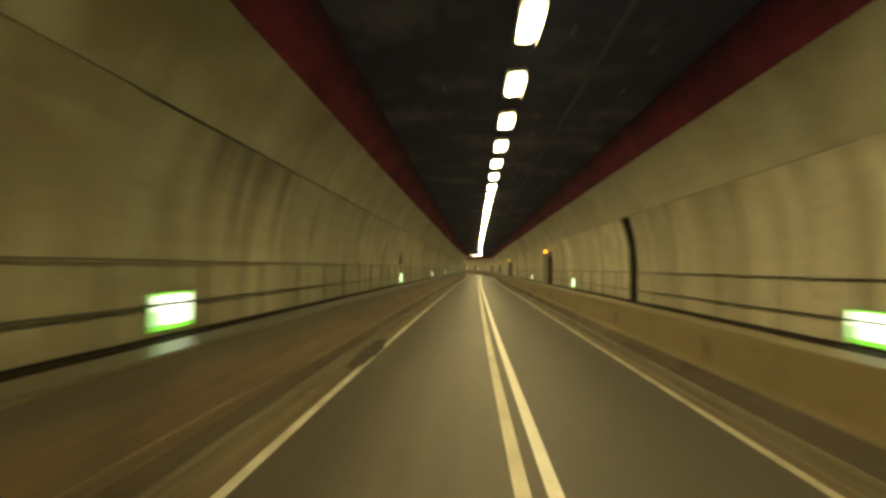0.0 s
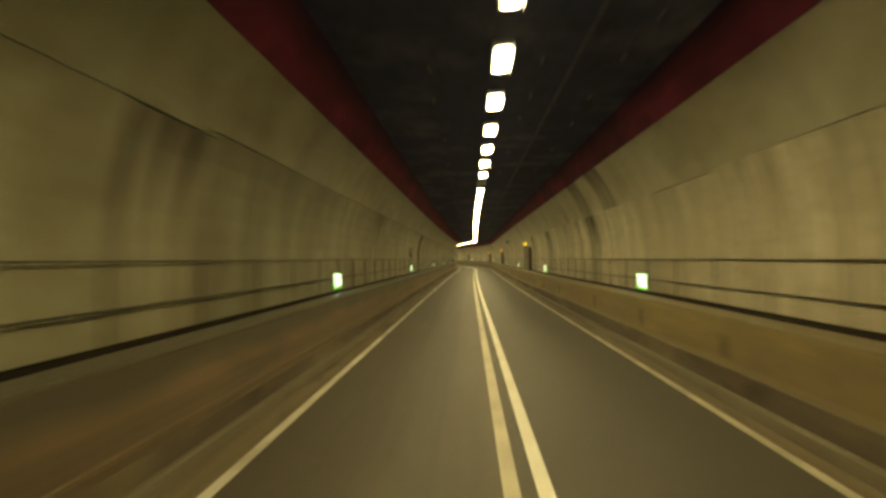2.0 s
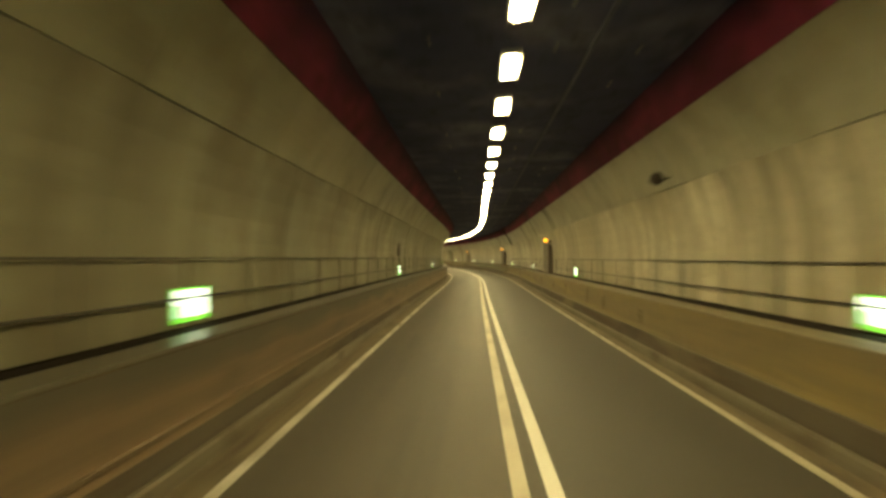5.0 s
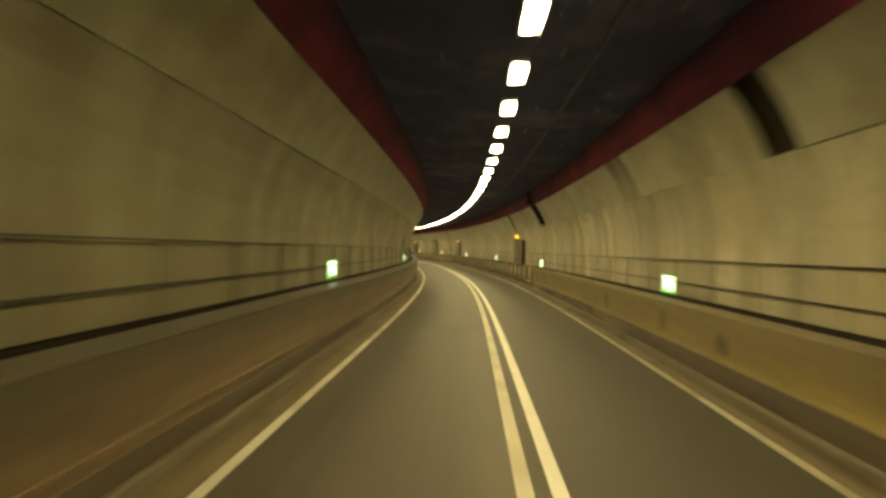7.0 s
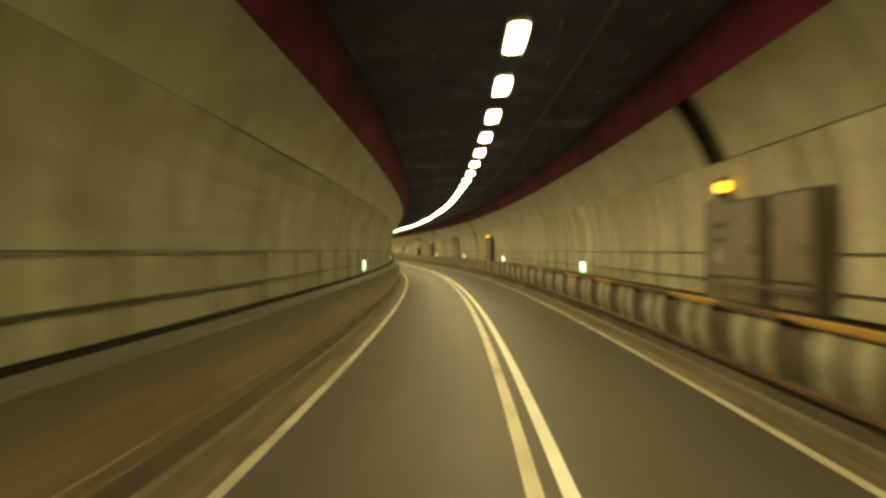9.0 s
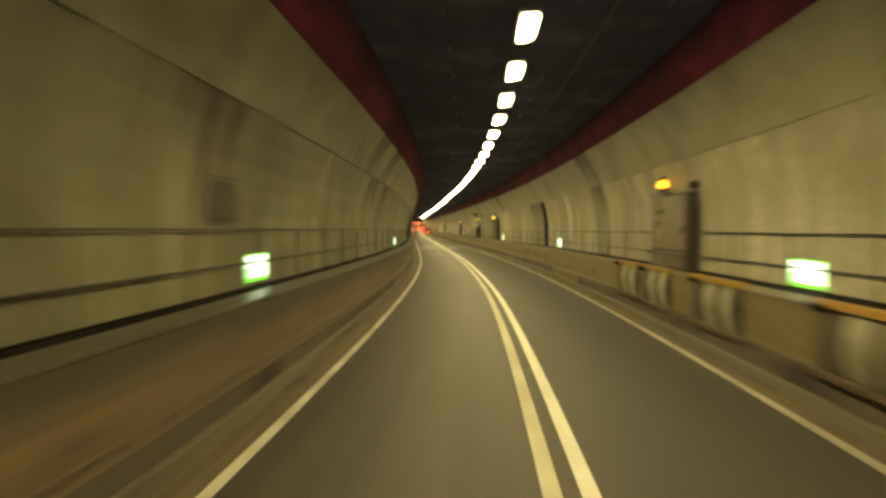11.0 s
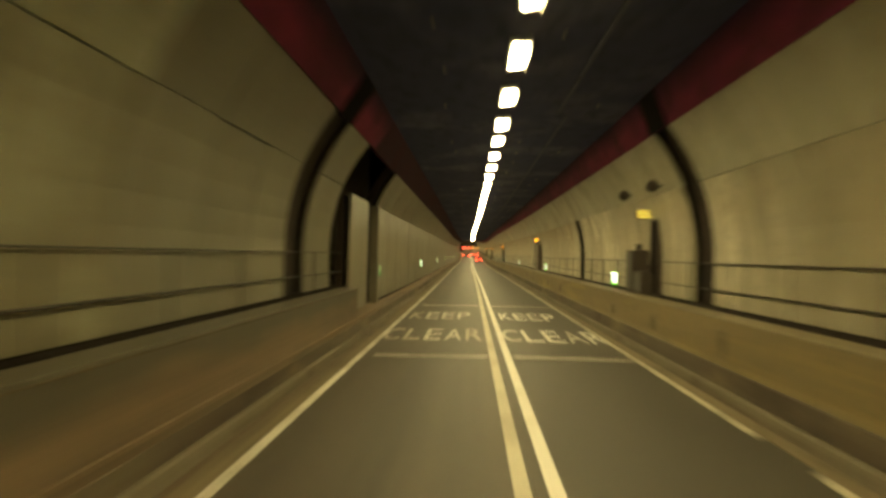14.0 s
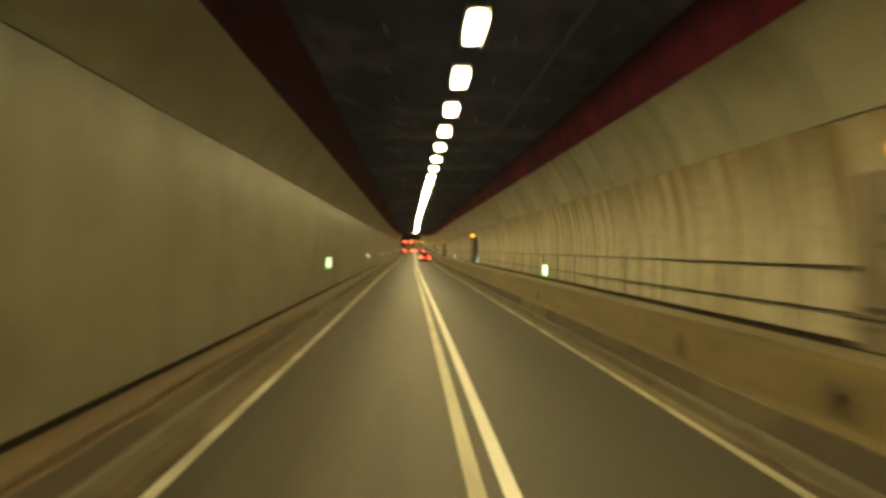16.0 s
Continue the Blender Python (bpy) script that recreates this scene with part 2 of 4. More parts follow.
GUTTER = material("dirty_gutter_concrete", (0.174, 0.139, 0.0813), 0.85, bump=0.5, bump_scale=40,
                  along=((1.0, (3.0, 0.05, 1), (0.108, 0.0797, 0.0465), 0.42, 0.64),
                         (1.0, (1.2, 0.25, 1), (0.0581, 0.0434, 0.0279), 0.58, 0.68),
                         (1.0, (2.0, 0.5, 1), (0.1, 0.0774, 0.0465), 0.5, 0.7)))
PAINT = material("worn_white_road_paint", (0.792, 0.774, 0.702), 0.6, bump=0.3, bump_scale=80,
                 streaks=((1.3, (1, 1, 1), (0.612, 0.576, 0.477), 0.5, 0.75),
                          (18.0, (1, 1, 1), (0.324, 0.297, 0.225), 0.62, 0.78)))
LETTER = material("worn_letter_paint", (0.669, 0.642, 0.554), 0.65, bump=0.3, bump_scale=80,
                  streaks=((0.8, (1, 1, 1), (0.317, 0.282, 0.211), 0.45, 0.7),
                           (9.0, (1, 1, 1), (0.176, 0.158, 0.114), 0.58, 0.74)))
FADED = material("faded_road_paint", (0.528, 0.48, 0.37), 0.65, bump=0.3, bump_scale=80,
                 streaks=((1.1, (1, 1, 1), (0.246, 0.22, 0.158), 0.45, 0.7),
                          (14.0, (1, 1, 1), (0.176, 0.154, 0.11), 0.55, 0.72)))
CENTRE = material("worn_yellowed_road_paint", (0.59, 0.554, 0.44), 0.65, bump=0.3, bump_scale=80,
                  streaks=((0.8, (1, 1, 1), (0.37, 0.326, 0.238), 0.45, 0.7),
                           (9.0, (1, 1, 1), (0.229, 0.202, 0.141), 0.60, 0.76)))
FACE_LEFT = material("brown_painted_upstand", (0.212, 0.148, 0.086), 0.55, bump=0.3, bump_scale=14, band=((0.081, 0.0704, 0.0484), 2.35, 2.62),
                     along=((1.0, (2.6, 0.015, 1), (0.135, 0.098, 0.058), 0.44, 0.64),
                            (1.0, (0.9, 0.08, 1), (0.120, 0.086, 0.052), 0.42, 0.64),
                            (1.0, (1.6, 0.30, 1), (0.080, 0.060, 0.0387), 0.54, 0.72),
                            (1.0, (9.0, 0.04, 1), (0.20, 0.142, 0.0862), 0.56, 0.72)))
FACE_RIGHT = material("ochre_painted_upstand", (0.208, 0.159, 0.076), 0.6, bump=0.3, bump_scale=14,
                      along=((1.0, (1.2, 0.10, 1), (0.138, 0.109, 0.0607), 0.42, 0.66),
                             (1.0, (3.0, 0.9, 1), (0.16, 0.120, 0.060), 0.52, 0.72),
                             (1.0, (2.2, 2.0, 1), (0.105, 0.075, 0.038), 0.60, 0.72),
                             (1.0, (1.2, 0.10, 1), (0.304, 0.23, 0.0782), 0.50, 0.70)))
KERB = material("grey_concrete_kerb", (0.163, 0.139, 0.0968), 0.85, bump=0.5, bump_scale=22,
                along=((1.0, (5.0, 0.15, 1), (0.116, 0.0889, 0.0542), 0.45, 0.66),
                       (1.0, (2.0, 1.2, 1), (0.0933, 0.0697, 0.0426), 0.55, 0.72)))
GROOVE = material("grimy_kerb_groove", (0.105, 0.086, 0.060), 0.9, bump=0.4, bump_scale=20,
                  along=((1.0, (3.0, 0.12, 1), (0.08, 0.058, 0.038), 0.42, 0.64), (1.0, (0.3, 0.10, 1), (0.175, 0.14, 0.085), 0.52, 0.62),
                         (1.0, (2.0, 0.5, 1), (0.16, 0.118, 0.068), 0.56, 0.72),
                         (1.0, (0.4, 0.22, 1), (0.05, 0.037, 0.027), 0.58, 0.66)))
WALKWAY = material("grey_walkway_concrete", (0.10, 0.088, 0.062), 0.38, bump=0.12, bump_scale=20,
                   along=((1.0, (4.0, 0.2, 1), (0.09, 0.075, 0.05), 0.45, 0.68),))
DECK = material("ochre_dusted_walkway", (0.21, 0.17, 0.10), 0.55, bump=0.3, bump_scale=20,
                along=((1.0, (4.0, 0.2, 1), (0.13, 0.105, 0.065), 0.45, 0.68), (1.0, (2.0, 0.8, 1), (0.10, 0.08, 0.05), 0.55, 0.72)))
PLINTH = material("black_skirting", (0.018, 0.013, 0.011), 0.85, specular=0.08)
STEEL = material("tarnished_rail_steel", (0.040, 0.033, 0.024), 0.5, metal=0.2, bump=0.2)
DOOR = material("grey_brown_cabinet_paint", (0.225, 0.18, 0.128), 0.5, vary=0.1, bump=0.15, bump_scale=12,
                tones=((1.4, (1, 1, 0.5), (0.125, 0.10, 0.078), 0.42, 0.7), (5.0, (1, 1, 0.3), (0.14, 0.115, 0.09), 0.5, 0.7)))
CASE = material("dark_cabinet_side", (0.07, 0.055, 0.042), 0.6)
GREY = material("grey_equipment_paint", (0.075, 0.07, 0.06), 0.5, bump=0.15, bump_scale=12)
HOUSING = material("lamp_housing_metal", (0.30, 0.29, 0.26), 0.5, metal=0.3)
LAMP = material("lamp_diffuser", (0.8, 0.8, 0.75), 0.4, glow=LAMP_COLOUR, strength=LAMP_STRENGTH)
UNLIT = material("unlit_diffuser", (0.10, 0.095, 0.085), 0.4)
SIGN_WHITE = material("sign_face_white", (0.8, 0.85, 0.75), 0.4, glow=(0.9, 1.0, 0.72), strength=2.4)
SIGN_GREEN = material("sign_border_green", (0.1, 0.5, 0.08), 0.4, glow=(0.25, 0.85, 0.05), strength=1.3)
SIGN_MINT = material("sign_face_mint", (0.6, 0.8, 0.5), 0.4, glow=(0.55, 1.0, 0.50), strength=1.5)
SIGN_PALE = material("sign_face_pale_green", (0.6, 0.8, 0.5), 0.4, glow=(0.40, 0.85, 0.34), strength=0.55)
SIGN_DIM = material("sign_band_dim_green", (0.08, 0.4, 0.08), 0.4, glow=(0.10, 0.55, 0.12), strength=0.5)
AMBER = material("amber_lamp_glass", (0.8, 0.4, 0.02), 0.3, glow=(1.0, 0.43, 0.02), strength=3.6)
LEMON = material("yellow_lamp_glass", (0.8, 0.6, 0.03), 0.3, glow=(1.0, 0.68, 0.03), strength=2.6)
YELLOW = material("yellow_sign_face", (0.8, 0.65, 0.1), 0.4, glow=(1.0, 0.74, 0.10), strength=1.0)
TAIL = material("red_tail_light", (0.6, 0.02, 0.02), 0.3, glow=(1.0, 0.07, 0.03), strength=26.0)
ORANGE = material("orange_paint", (0.40, 0.24, 0.045), 0.6, bump=0.2, streaks=((1.2, (1, 1, 1), (0.26, 0.12, 0.035), 0.48, 0.7),))
RUSTY = material("rust_brown_paint", (0.11, 0.07, 0.034), 0.7, bump=0.3, streaks=((1.2, (1, 1, 1), (0.065, 0.04, 0.022), 0.45, 0.66),))
PALE = material("pale_grey_bracket", (0.38, 0.35, 0.26), 0.7, bump=0.3, tones=((2.0, (1, 1, 1), (0.2, 0.18, 0.12), 0.45, 0.7),))
DULL = material("dull_brown_panel", (0.10, 0.083, 0.048), 0.75, bump=0.3, tones=((1.5, (1, 1, 1), (0.065, 0.054, 0.034), 0.42, 0.66), (4.0, (1, 1, 0.4), (0.17, 0.11, 0.045), 0.54, 0.68)))
CONDUIT = material("grey_blue_conduit", (0.13, 0.14, 0.22), 0.8, specular=0.1, streaks=((2.0, (1, 1, 1), (0.08, 0.09, 0.15), 0.45, 0.7),))
RUNOFF = material("run_off_stain", (0.10, 0.072, 0.036), 0.8, tones=((6.0, (1, 1, 0.4), (0.15, 0.115, 0.062), 0.42, 0.62),))
CABLE = material("black_cable", (0.012, 0.010, 0.010), 0.9, specular=0.05)
BODY = material("dark_car_paint", (0.03, 0.03, 0.035), 0.3)
GLASS = material("dark_window_glass", (0.02, 0.02, 0.02), 0.1)
TYRE = material("black_tyre_rubber", (0.015, 0.015, 0.015), 0.9)
LORRY = material("pale_lorry_body", (0.30, 0.27, 0.22), 0.5, streaks=((0.8, (1, 1, 1), (0.2, 0.18, 0.14), 0.4, 0.7),))


# ---- mesh helpers ----
def made(name, bm, mat, smooth=False):
    me = bpy.data.meshes.new(name)
    bm.normal_update()
    bm.to_mesh(me)
    bm.free()
    me.materials.append(mat)
    if smooth:
        for f in me.polygons:
            f.use_smooth = True
    return me


def part(name, bm, mat, parent, label="", smooth=False):
    ob = new(name, made(name, bm, mat, smooth))
    ob.parent = parent
    return tagged(ob, label)


def hang(name, me, parent, m, label=""):
    """A part on shared mesh data, at the pose m within its thing."""
    ob = new(name, me)
    ob.parent = parent
    ob.matrix_basis = m
    return tagged(ob, label)


def thing(name, m, label, category, group="", kind=""):
    ob = new(name)
    ob.matrix_basis = m
    return tagged(ob, label, category, group, kind)


def add_box(bm, x0, x1, y0, y1, z0, z1, bevel=0.0):
    made_box = bmesh.ops.create_cube(bm, size=1.0)
    for v in made_box["verts"]:
        v.co = Vector(((x0 + x1) / 2 + v.co.x * (x1 - x0), (y0 + y1) / 2 + v.co.y * (y1 - y0), (z0 + z1) / 2 + v.co.z * (z1 - z0)))
    if bevel:
        edges = list({e for v in made_box["verts"] for e in v.link_edges})
        bmesh.ops.bevel(bm, geom=edges, offset=bevel, segments=2, affect="EDGES", profile=0.6)
    return bm


def box(x0, x1, y0, y1, z0, z1, bevel=0.0):
    return add_box(bmesh.new(), x0, x1, y0, y1, z0, z1, bevel)


def rounded_plate(x0, x1, y0, y1, z0, z1, r):
    """A flat plate with rounded corners."""
    bm = bmesh.new()
    ring = []
    for cx, cy, a0 in ((x1 - r, y1 - r, 0), (x0 + r, y1 - r, 90), (x0 + r, y0 + r, 180), (x1 - r, y0 + r, 270)):
        ring += [(cx + r * math.cos(radians(a0 + 22.5 * i)), cy + r * math.sin(radians(a0 + 22.5 * i))) for i in range(5)]
    low, high = ([bm.verts.new((x, y, z)) for x, y in ring] for z in (z0, z1))
    for i in range(len(ring)):
        k = (i + 1) % len(ring)
        bm.faces.new((low[i], low[k], high[k], high[i]))
    bm.faces.new(low[::-1])
    bm.faces.new(high)
    return bm


def add_rod(bm, a, b, r, sides=8):
    a, b = Vector(a), Vector(b)
    d = b - a
    m = Matrix.Translation((a + b) / 2) @ d.to_track_quat("Z", "Y").to_matrix().to_4x4()
    bmesh.ops.create_cone(bm, cap_ends=True, segments=sides, radius1=r, radius2=r, depth=d.length, matrix=m)
    return bm


def sweep(outline, s0, s1, step=2.5, closed=True):
    """A mesh that carries an outline (x, z) along the axis from chainage s0 to s1; closed outlines are capped."""
    bm = bmesh.new()
    n = max(1, round((s1 - s0) / step))
    uv = bm.loops.layers.uv.new("UVMap")
    girth = [0.0]
    for (xa, za), (xb, zb) in zip(outline, outline[1:] + outline[:1]):
        girth.append(girth[-1] + math.hypot(xb - xa, zb - za))
    rings, stops = [], [s0 + (s1 - s0) * i / n for i in range(n + 1)]
    for s in stops:
        rings.append([bm.verts.new(spot(s, x, z)) for x, z in outline])
    k = len(outline)
    for i, (a, b) in enumerate(zip(rings, rings[1:])):
        for j in range(k if closed else k - 1):
            face = bm.faces.new((a[j], a[(j + 1) % k], b[(j + 1) % k], b[j]))
            for loop, mark in zip(face.loops, ((girth[j], stops[i]), (girth[j + 1], stops[i]), (girth[j + 1], stops[i + 1]), (girth[j], stops[i + 1]))):
                loop[uv].uv = mark
    if closed:
        bm.faces.new(rings[0][::-1])
        bm.faces.new(rings[-1])
    bmesh.ops.recalc_face_normals(bm, faces=bm.faces)
    return bm


def structure(name, bm, mat, label, category, smooth=False):
    return tagged(new(name, made(name, bm, mat, smooth)), label, category, kind="structure")


# ---- the tunnel's section ----
START, END = -19.0, 600.0
MID, CROWN, RADIUS = 0.72, 2.40, 4.50     # the lining's circle: its centre right of the axis, above the road, its radius
LEFT_DECK, RIGHT_DECK = 1.41, 1.33        # walkway levels
JOINT, COVE, ROOF = 4.09, 5.22, 6.04      # joint between lower and upper panels, foot of the red cove, ceiling
WALK_END = 297.1                          # the left walkway stops here
NARROW = 298.0                            # from here the left wall stands forward, without a walkway


def arc(side, z0, z1, r, n):
    """Points of the lining on one side (-1 left, 1 right) between two heights: upright below the circle's centre."""
    points = []
    for i in range(n + 1):
        z = z0 + (z1 - z0) * i / n
        points.append((MID + side * math.sqrt(r * r - max(0.0, z - CROWN) ** 2), z))
    return points


def slab(outline, length):
    """A straight panel: a closed outline (x, z) carried along y, with its middle at the origin."""
    bm = bmesh.new()
    a = [bm.verts.new((x, -length / 2, z)) for x, z in outline]
    b = [bm.verts.new((x, length / 2, z)) for x, z in outline]
    k = len(outline)
    for j in range(k):
        bm.faces.new((a[j], a[(j + 1) % k], b[(j + 1) % k], b[j]))
    bm.faces.new(a[::-1])
    bm.faces.new(b)
    bmesh.ops.recalc_face_normals(bm, faces=bm.faces)
    return bm


def panelled(wall, mesh, runs, stained=None, marks=(), length=2.1, gaps=(0.010, 0.012, 0.014, 0.02, 0.035)):
    """Panels side by side along the given runs of chainage; those nearest to the marks are the stained ones."""
    for s0, s1 in runs:
        n = max(1, round((s1 - s0) / length))
        each = (s1 - s0) / n
        for i in range(n):
            mid = s0 + each * (i + 0.5)
            gap = random.choice(gaps)
            m = station(mid) @ Matrix.Translation((random.uniform(-0.006, 0.006), 0, 0)) @ Matrix.Diagonal((1, (each - gap) / length, 1, 1))
            spoilt = stained and any(abs(mid - mark) <= each / 2 for mark in marks)
            hang("wall_panel", stained if spoilt else random.choice(mesh) if isinstance(mesh, list) else mesh, wall, m, "rust-stained wall panel" if spoilt else "")


def between(s0, s1, holes):
    """The runs of s0 to s1 that the holes (middle, width) leave."""
    runs, at = [], s0
    for mid, width in sorted(holes):
        runs.append((at, mid - width / 2))
        at = mid + width / 2
    runs.append((at, s1))
    return [r for r in runs if r[1] - r[0] > 0.3]


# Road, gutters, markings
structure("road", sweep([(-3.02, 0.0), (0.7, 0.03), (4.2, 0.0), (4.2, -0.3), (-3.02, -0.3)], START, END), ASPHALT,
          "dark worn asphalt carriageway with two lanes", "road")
for side, x0, x1 in (("left", -3.02, -2.573), ("right", 3.903, 4.2)):
    z0, z1 = (0.010, 0.016) if side == "left" else (0.010, 0.012)
    structure("gutter_" + side, sweep([(x0, 0.0), (x1, 0.0), (x1, z0), (x0, z1)], START, END), GUTTER,
              "dirty concrete gutter along the kerb", "gutter")


def crown(x):
    return 0.03 * (1 - (abs(x - 0.7) / 3.72 if x < 0.7 else abs(x - 0.7) / 3.5))


def stripe(name, x, width, s0, s1, mat, label, drift=None):
    """A painted line; drift(s): metres by which it strays sideways."""
    za, zb = crown(x - width / 2) + 0.004, crown(x + width / 2) + 0.004
    bm = sweep([(x - width / 2, za - 0.003), (x + width / 2, zb - 0.003), (x + width / 2, zb + 0.003), (x - width / 2, za + 0.003)], s0, s1)
    if drift:
        for v in bm.verts:
            k = int(np.argmin((AXIS[3] - v.co.x) ** 2 + (AXIS[4] - v.co.y) ** 2))
            v.co += drift(AXIS[0][k]) * Vector((math.cos(AXIS[1][k]), math.sin(AXIS[1][k]), 0))
    structure(name, bm, mat, label, "road marking")


def astray(s):
    return float(np.interp(s, (240, 252, 262, 274, 285), (0, -0.075, -0.07, -0.045, 0)))


for s0, s1, mat in ((START, 8.0, LETTER), (8.0, 14.2, FADED), (14.2, END, LETTER)):
    stripe("edge_line_left", -2.50, 0.14, s0, s1, mat, "worn white edge line painted on the asphalt")
for s0, s1 in ((START, 286.5), (288.2, END)):
    stripe("edge_line_right", 3.83, 0.14, s0, s1, FADED, "faded white edge line painted on the asphalt")
stripe("centre_line_left", 0.547, 0.17, START, END, CENTRE, "solid white line of the double centre line", astray)
stripe("centre_line_right", 0.885, 0.165, START, END, PAINT, "solid white line of the double centre line", astray)
# A tarred patch over the edge line, and joints across the road
bm = bmesh.new()
edge = []
for i in range(28):
    a = 2 * math.pi * i / 28
    wob = 1 + 0.22 * noise.noise(Vector((3 * math.cos(a), 3 * math.sin(a), 5.0)))
    edge.append(bm.verts.new(spot(11.0 + 3.0 * wob * math.cos(a), -2.72 + 0.27 * wob * math.sin(a) - 0.05 * math.cos(a), 0.019)))
bm.faces.new(edge)
bmesh.ops.solidify(bm, geom=bm.faces, thickness=0.01)
structure("tarred_patch", bm, PATCH, "dark uneven tarred patch over the edge line", "road patch")
for s, x0, x1 in ((154.0, -0.9, 0.42), (273.6, -2.2, 0.42), (273.6, 1.02, 3.6)):
    bm = bmesh.new()
    quad = [bm.verts.new(spot(a, x, crown(x) + 0.005)) for a, x in ((s - 0.04, x0), (s - 0.04, x1), (s + 0.04, x1), (s + 0.04, x0))]
    bm.faces.new(quad)
    bmesh.ops.solidify(bm, geom=bm.faces, thickness=0.003)
    structure("road_joint", bm, GUTTER, "pale filled joint across the asphalt", "road joint")
for s0, s1, x0, x1 in ((154.1, 171.0, -1.75, 0.40), (268.0, 273.4, -2.1, 0.40)):
    structure("resurfaced_patch", sweep([(x0, crown(x0) - 0.01), (x0, crown(x0) + 0.003), (x1, crown(x1) + 0.003), (x1, crown(x1) - 0.01)], s0, s1), PATCHED,
              "darker resurfaced patch of asphalt in the lane", "road patch")
for s in (294.4, 309.5):
    for x0, x1 in ((-2.2, 0.42), (1.02, 3.72)):
        bm = bmesh.new()
        quad = [bm.verts.new(spot(a, x, crown(x) + 0.006)) for a, x in ((s - 0.15, x0), (s - 0.15, x1), (s + 0.15, x1), (s + 0.15, x0))]
        bm.faces.new(quad)
        bmesh.ops.solidify(bm, geom=bm.faces, thickness=0.004)
        structure("stop_line", bm, LETTER, "faded white line painted across the lane", "road marking")


def letter(sign, x, s0, s1, width, mat):
    """One tall letter painted on the road, lying on its crown."""
    curve = bpy.data.curves.new("text", "FONT")
    curve.body, curve.align_x, curve.size, curve.extrude, curve.offset = sign, "CENTER", 1.0, 0.002, 0.0
    ob = bpy.data.objects.new("text", curve)
    me = bpy.data.meshes.new_from_object(ob)
    xs = [v.co.x for v in me.vertices]
    ys = [v.co.y for v in me.vertices]
    for v in me.vertices:
        v.co.x = ((v.co.x - min(xs)) / (max(xs) - min(xs)) - 0.5) * width
        v.co.y = (v.co.y - min(ys)) / (max(ys) - min(ys)) * (s1 - s0)
        v.co.z += crown(x + v.co.x) + 0.008
    bpy.data.objects.remove(ob)
    me.materials.clear()
    me.materials.append(mat)
    ob = new("road_letter", me)
    ob.matrix_basis = station(s0, x)
    return tagged(ob, "tall faded white letter painted on the asphalt" if mat == FADED else "tall worn white letter painted on the asphalt",
                  "road marking", kind="structure")


def lettering(word, x, s0, s1, width, mats):
    cell = width / len(word)
    for i, (sign, mat) in enumerate(zip(word, mats)):
        letter(sign, x + (i + 0.5 - len(word) / 2) * cell, s0, s1, cell * 0.80, mat)


lettering("CLEAR", -1.04, 297.2, 299.9, 2.92, (FADED, FADED, LETTER, LETTER, FADED))
lettering("CLEAR", 2.42, 297.2, 299.9, 3.02, (LETTER, PAINT, PAINT, LETTER, PAINT))
lettering("KEEP", -1.10, 303.2, 305.9, 2.36, (FADED, LETTER, LETTER, LETTER))
lettering("KEEP", 2.19, 303.2, 305.9, 2.22, (PAINT, PAINT, LETTER, PAINT))

# Kerbs, upstands and walkways
structure("walkway_left", sweep([(-4.3, 0.0), (-3.03, 0.0), (-3.05, 0.20), (-3.05, 0.42), (-3.07, 0.66), (-3.07, LEFT_DECK), (-4.3, LEFT_DECK)], START, WALK_END),
          FACE_LEFT, "raised walkway with a tan painted upstand", "walkway")
structure("walkway_right", sweep([(5.6, 0.0), (4.21, 0.0), (4.24, 0.20), (4.26, 0.42), (4.30, 0.64), (4.32, RIGHT_DECK), (5.6, RIGHT_DECK)], START, END),
          FACE_RIGHT, "raised walkway with a tan painted upstand", "walkway")
structure("ledge_left", sweep([(-3.9, 0.0), (-3.03, 0.0), (-3.05, 0.20), (-3.05, 0.40), (-3.09, 0.54), (-3.9, 0.60)], WALK_END, END),
          FACE_LEFT, "low tan ledge at the foot of the wall", "ledge")
for side, sg, x, s1 in (("left", -1, -3.05, END), ("right", 1, 4.245, END)):
    structure("kerb_" + side, sweep([(x + sg * 0.05, 0.0), (x - sg * 0.10, 0.0), (x - sg * 0.08, 0.17), (x - sg * 0.05, 0.20), (x + sg * 0.05, 0.20)], START, s1),
              KERB, "pale concrete kerb along the carriageway", "kerb")
    top = 0.44 if sg < 0 else 0.53
    structure("kerb_groove_" + side, sweep([(x + sg * 0.05, 0.21), (x - sg * 0.012, 0.21), (x - sg * 0.006 + sg * 0.06 * (top - 0.44), top), (x + sg * 0.05, top + 0.02)], START, s1),
              GROOVE, "grimy dark band above the kerb", "kerb")
structure("kerb_moulding_left", sweep([(-3.14, 0.55), (-3.038, 0.54), (-3.038, 0.59), (-3.14, 0.62)], START, END),
          FACE_LEFT, "narrow concrete moulding on the upstand", "kerb")
structure("coping_left", sweep([(-3.062, LEFT_DECK - 0.025), (-3.064, LEFT_DECK + 0.004), (-3.075, LEFT_DECK + 0.012), (-3.30, LEFT_DECK + 0.012), (-3.30, LEFT_DECK - 0.025)], START, WALK_END),
          WALKWAY, "grey concrete coping along the walkway's edge", "coping")
structure("coping_right", sweep([(4.312, RIGHT_DECK - 0.025), (4.314, RIGHT_DECK + 0.004), (4.325, RIGHT_DECK + 0.012), (4.49, RIGHT_DECK + 0.012), (4.49, RIGHT_DECK - 0.025)], START, END),
          DECK, "grey concrete coping along the walkway's edge", "coping")
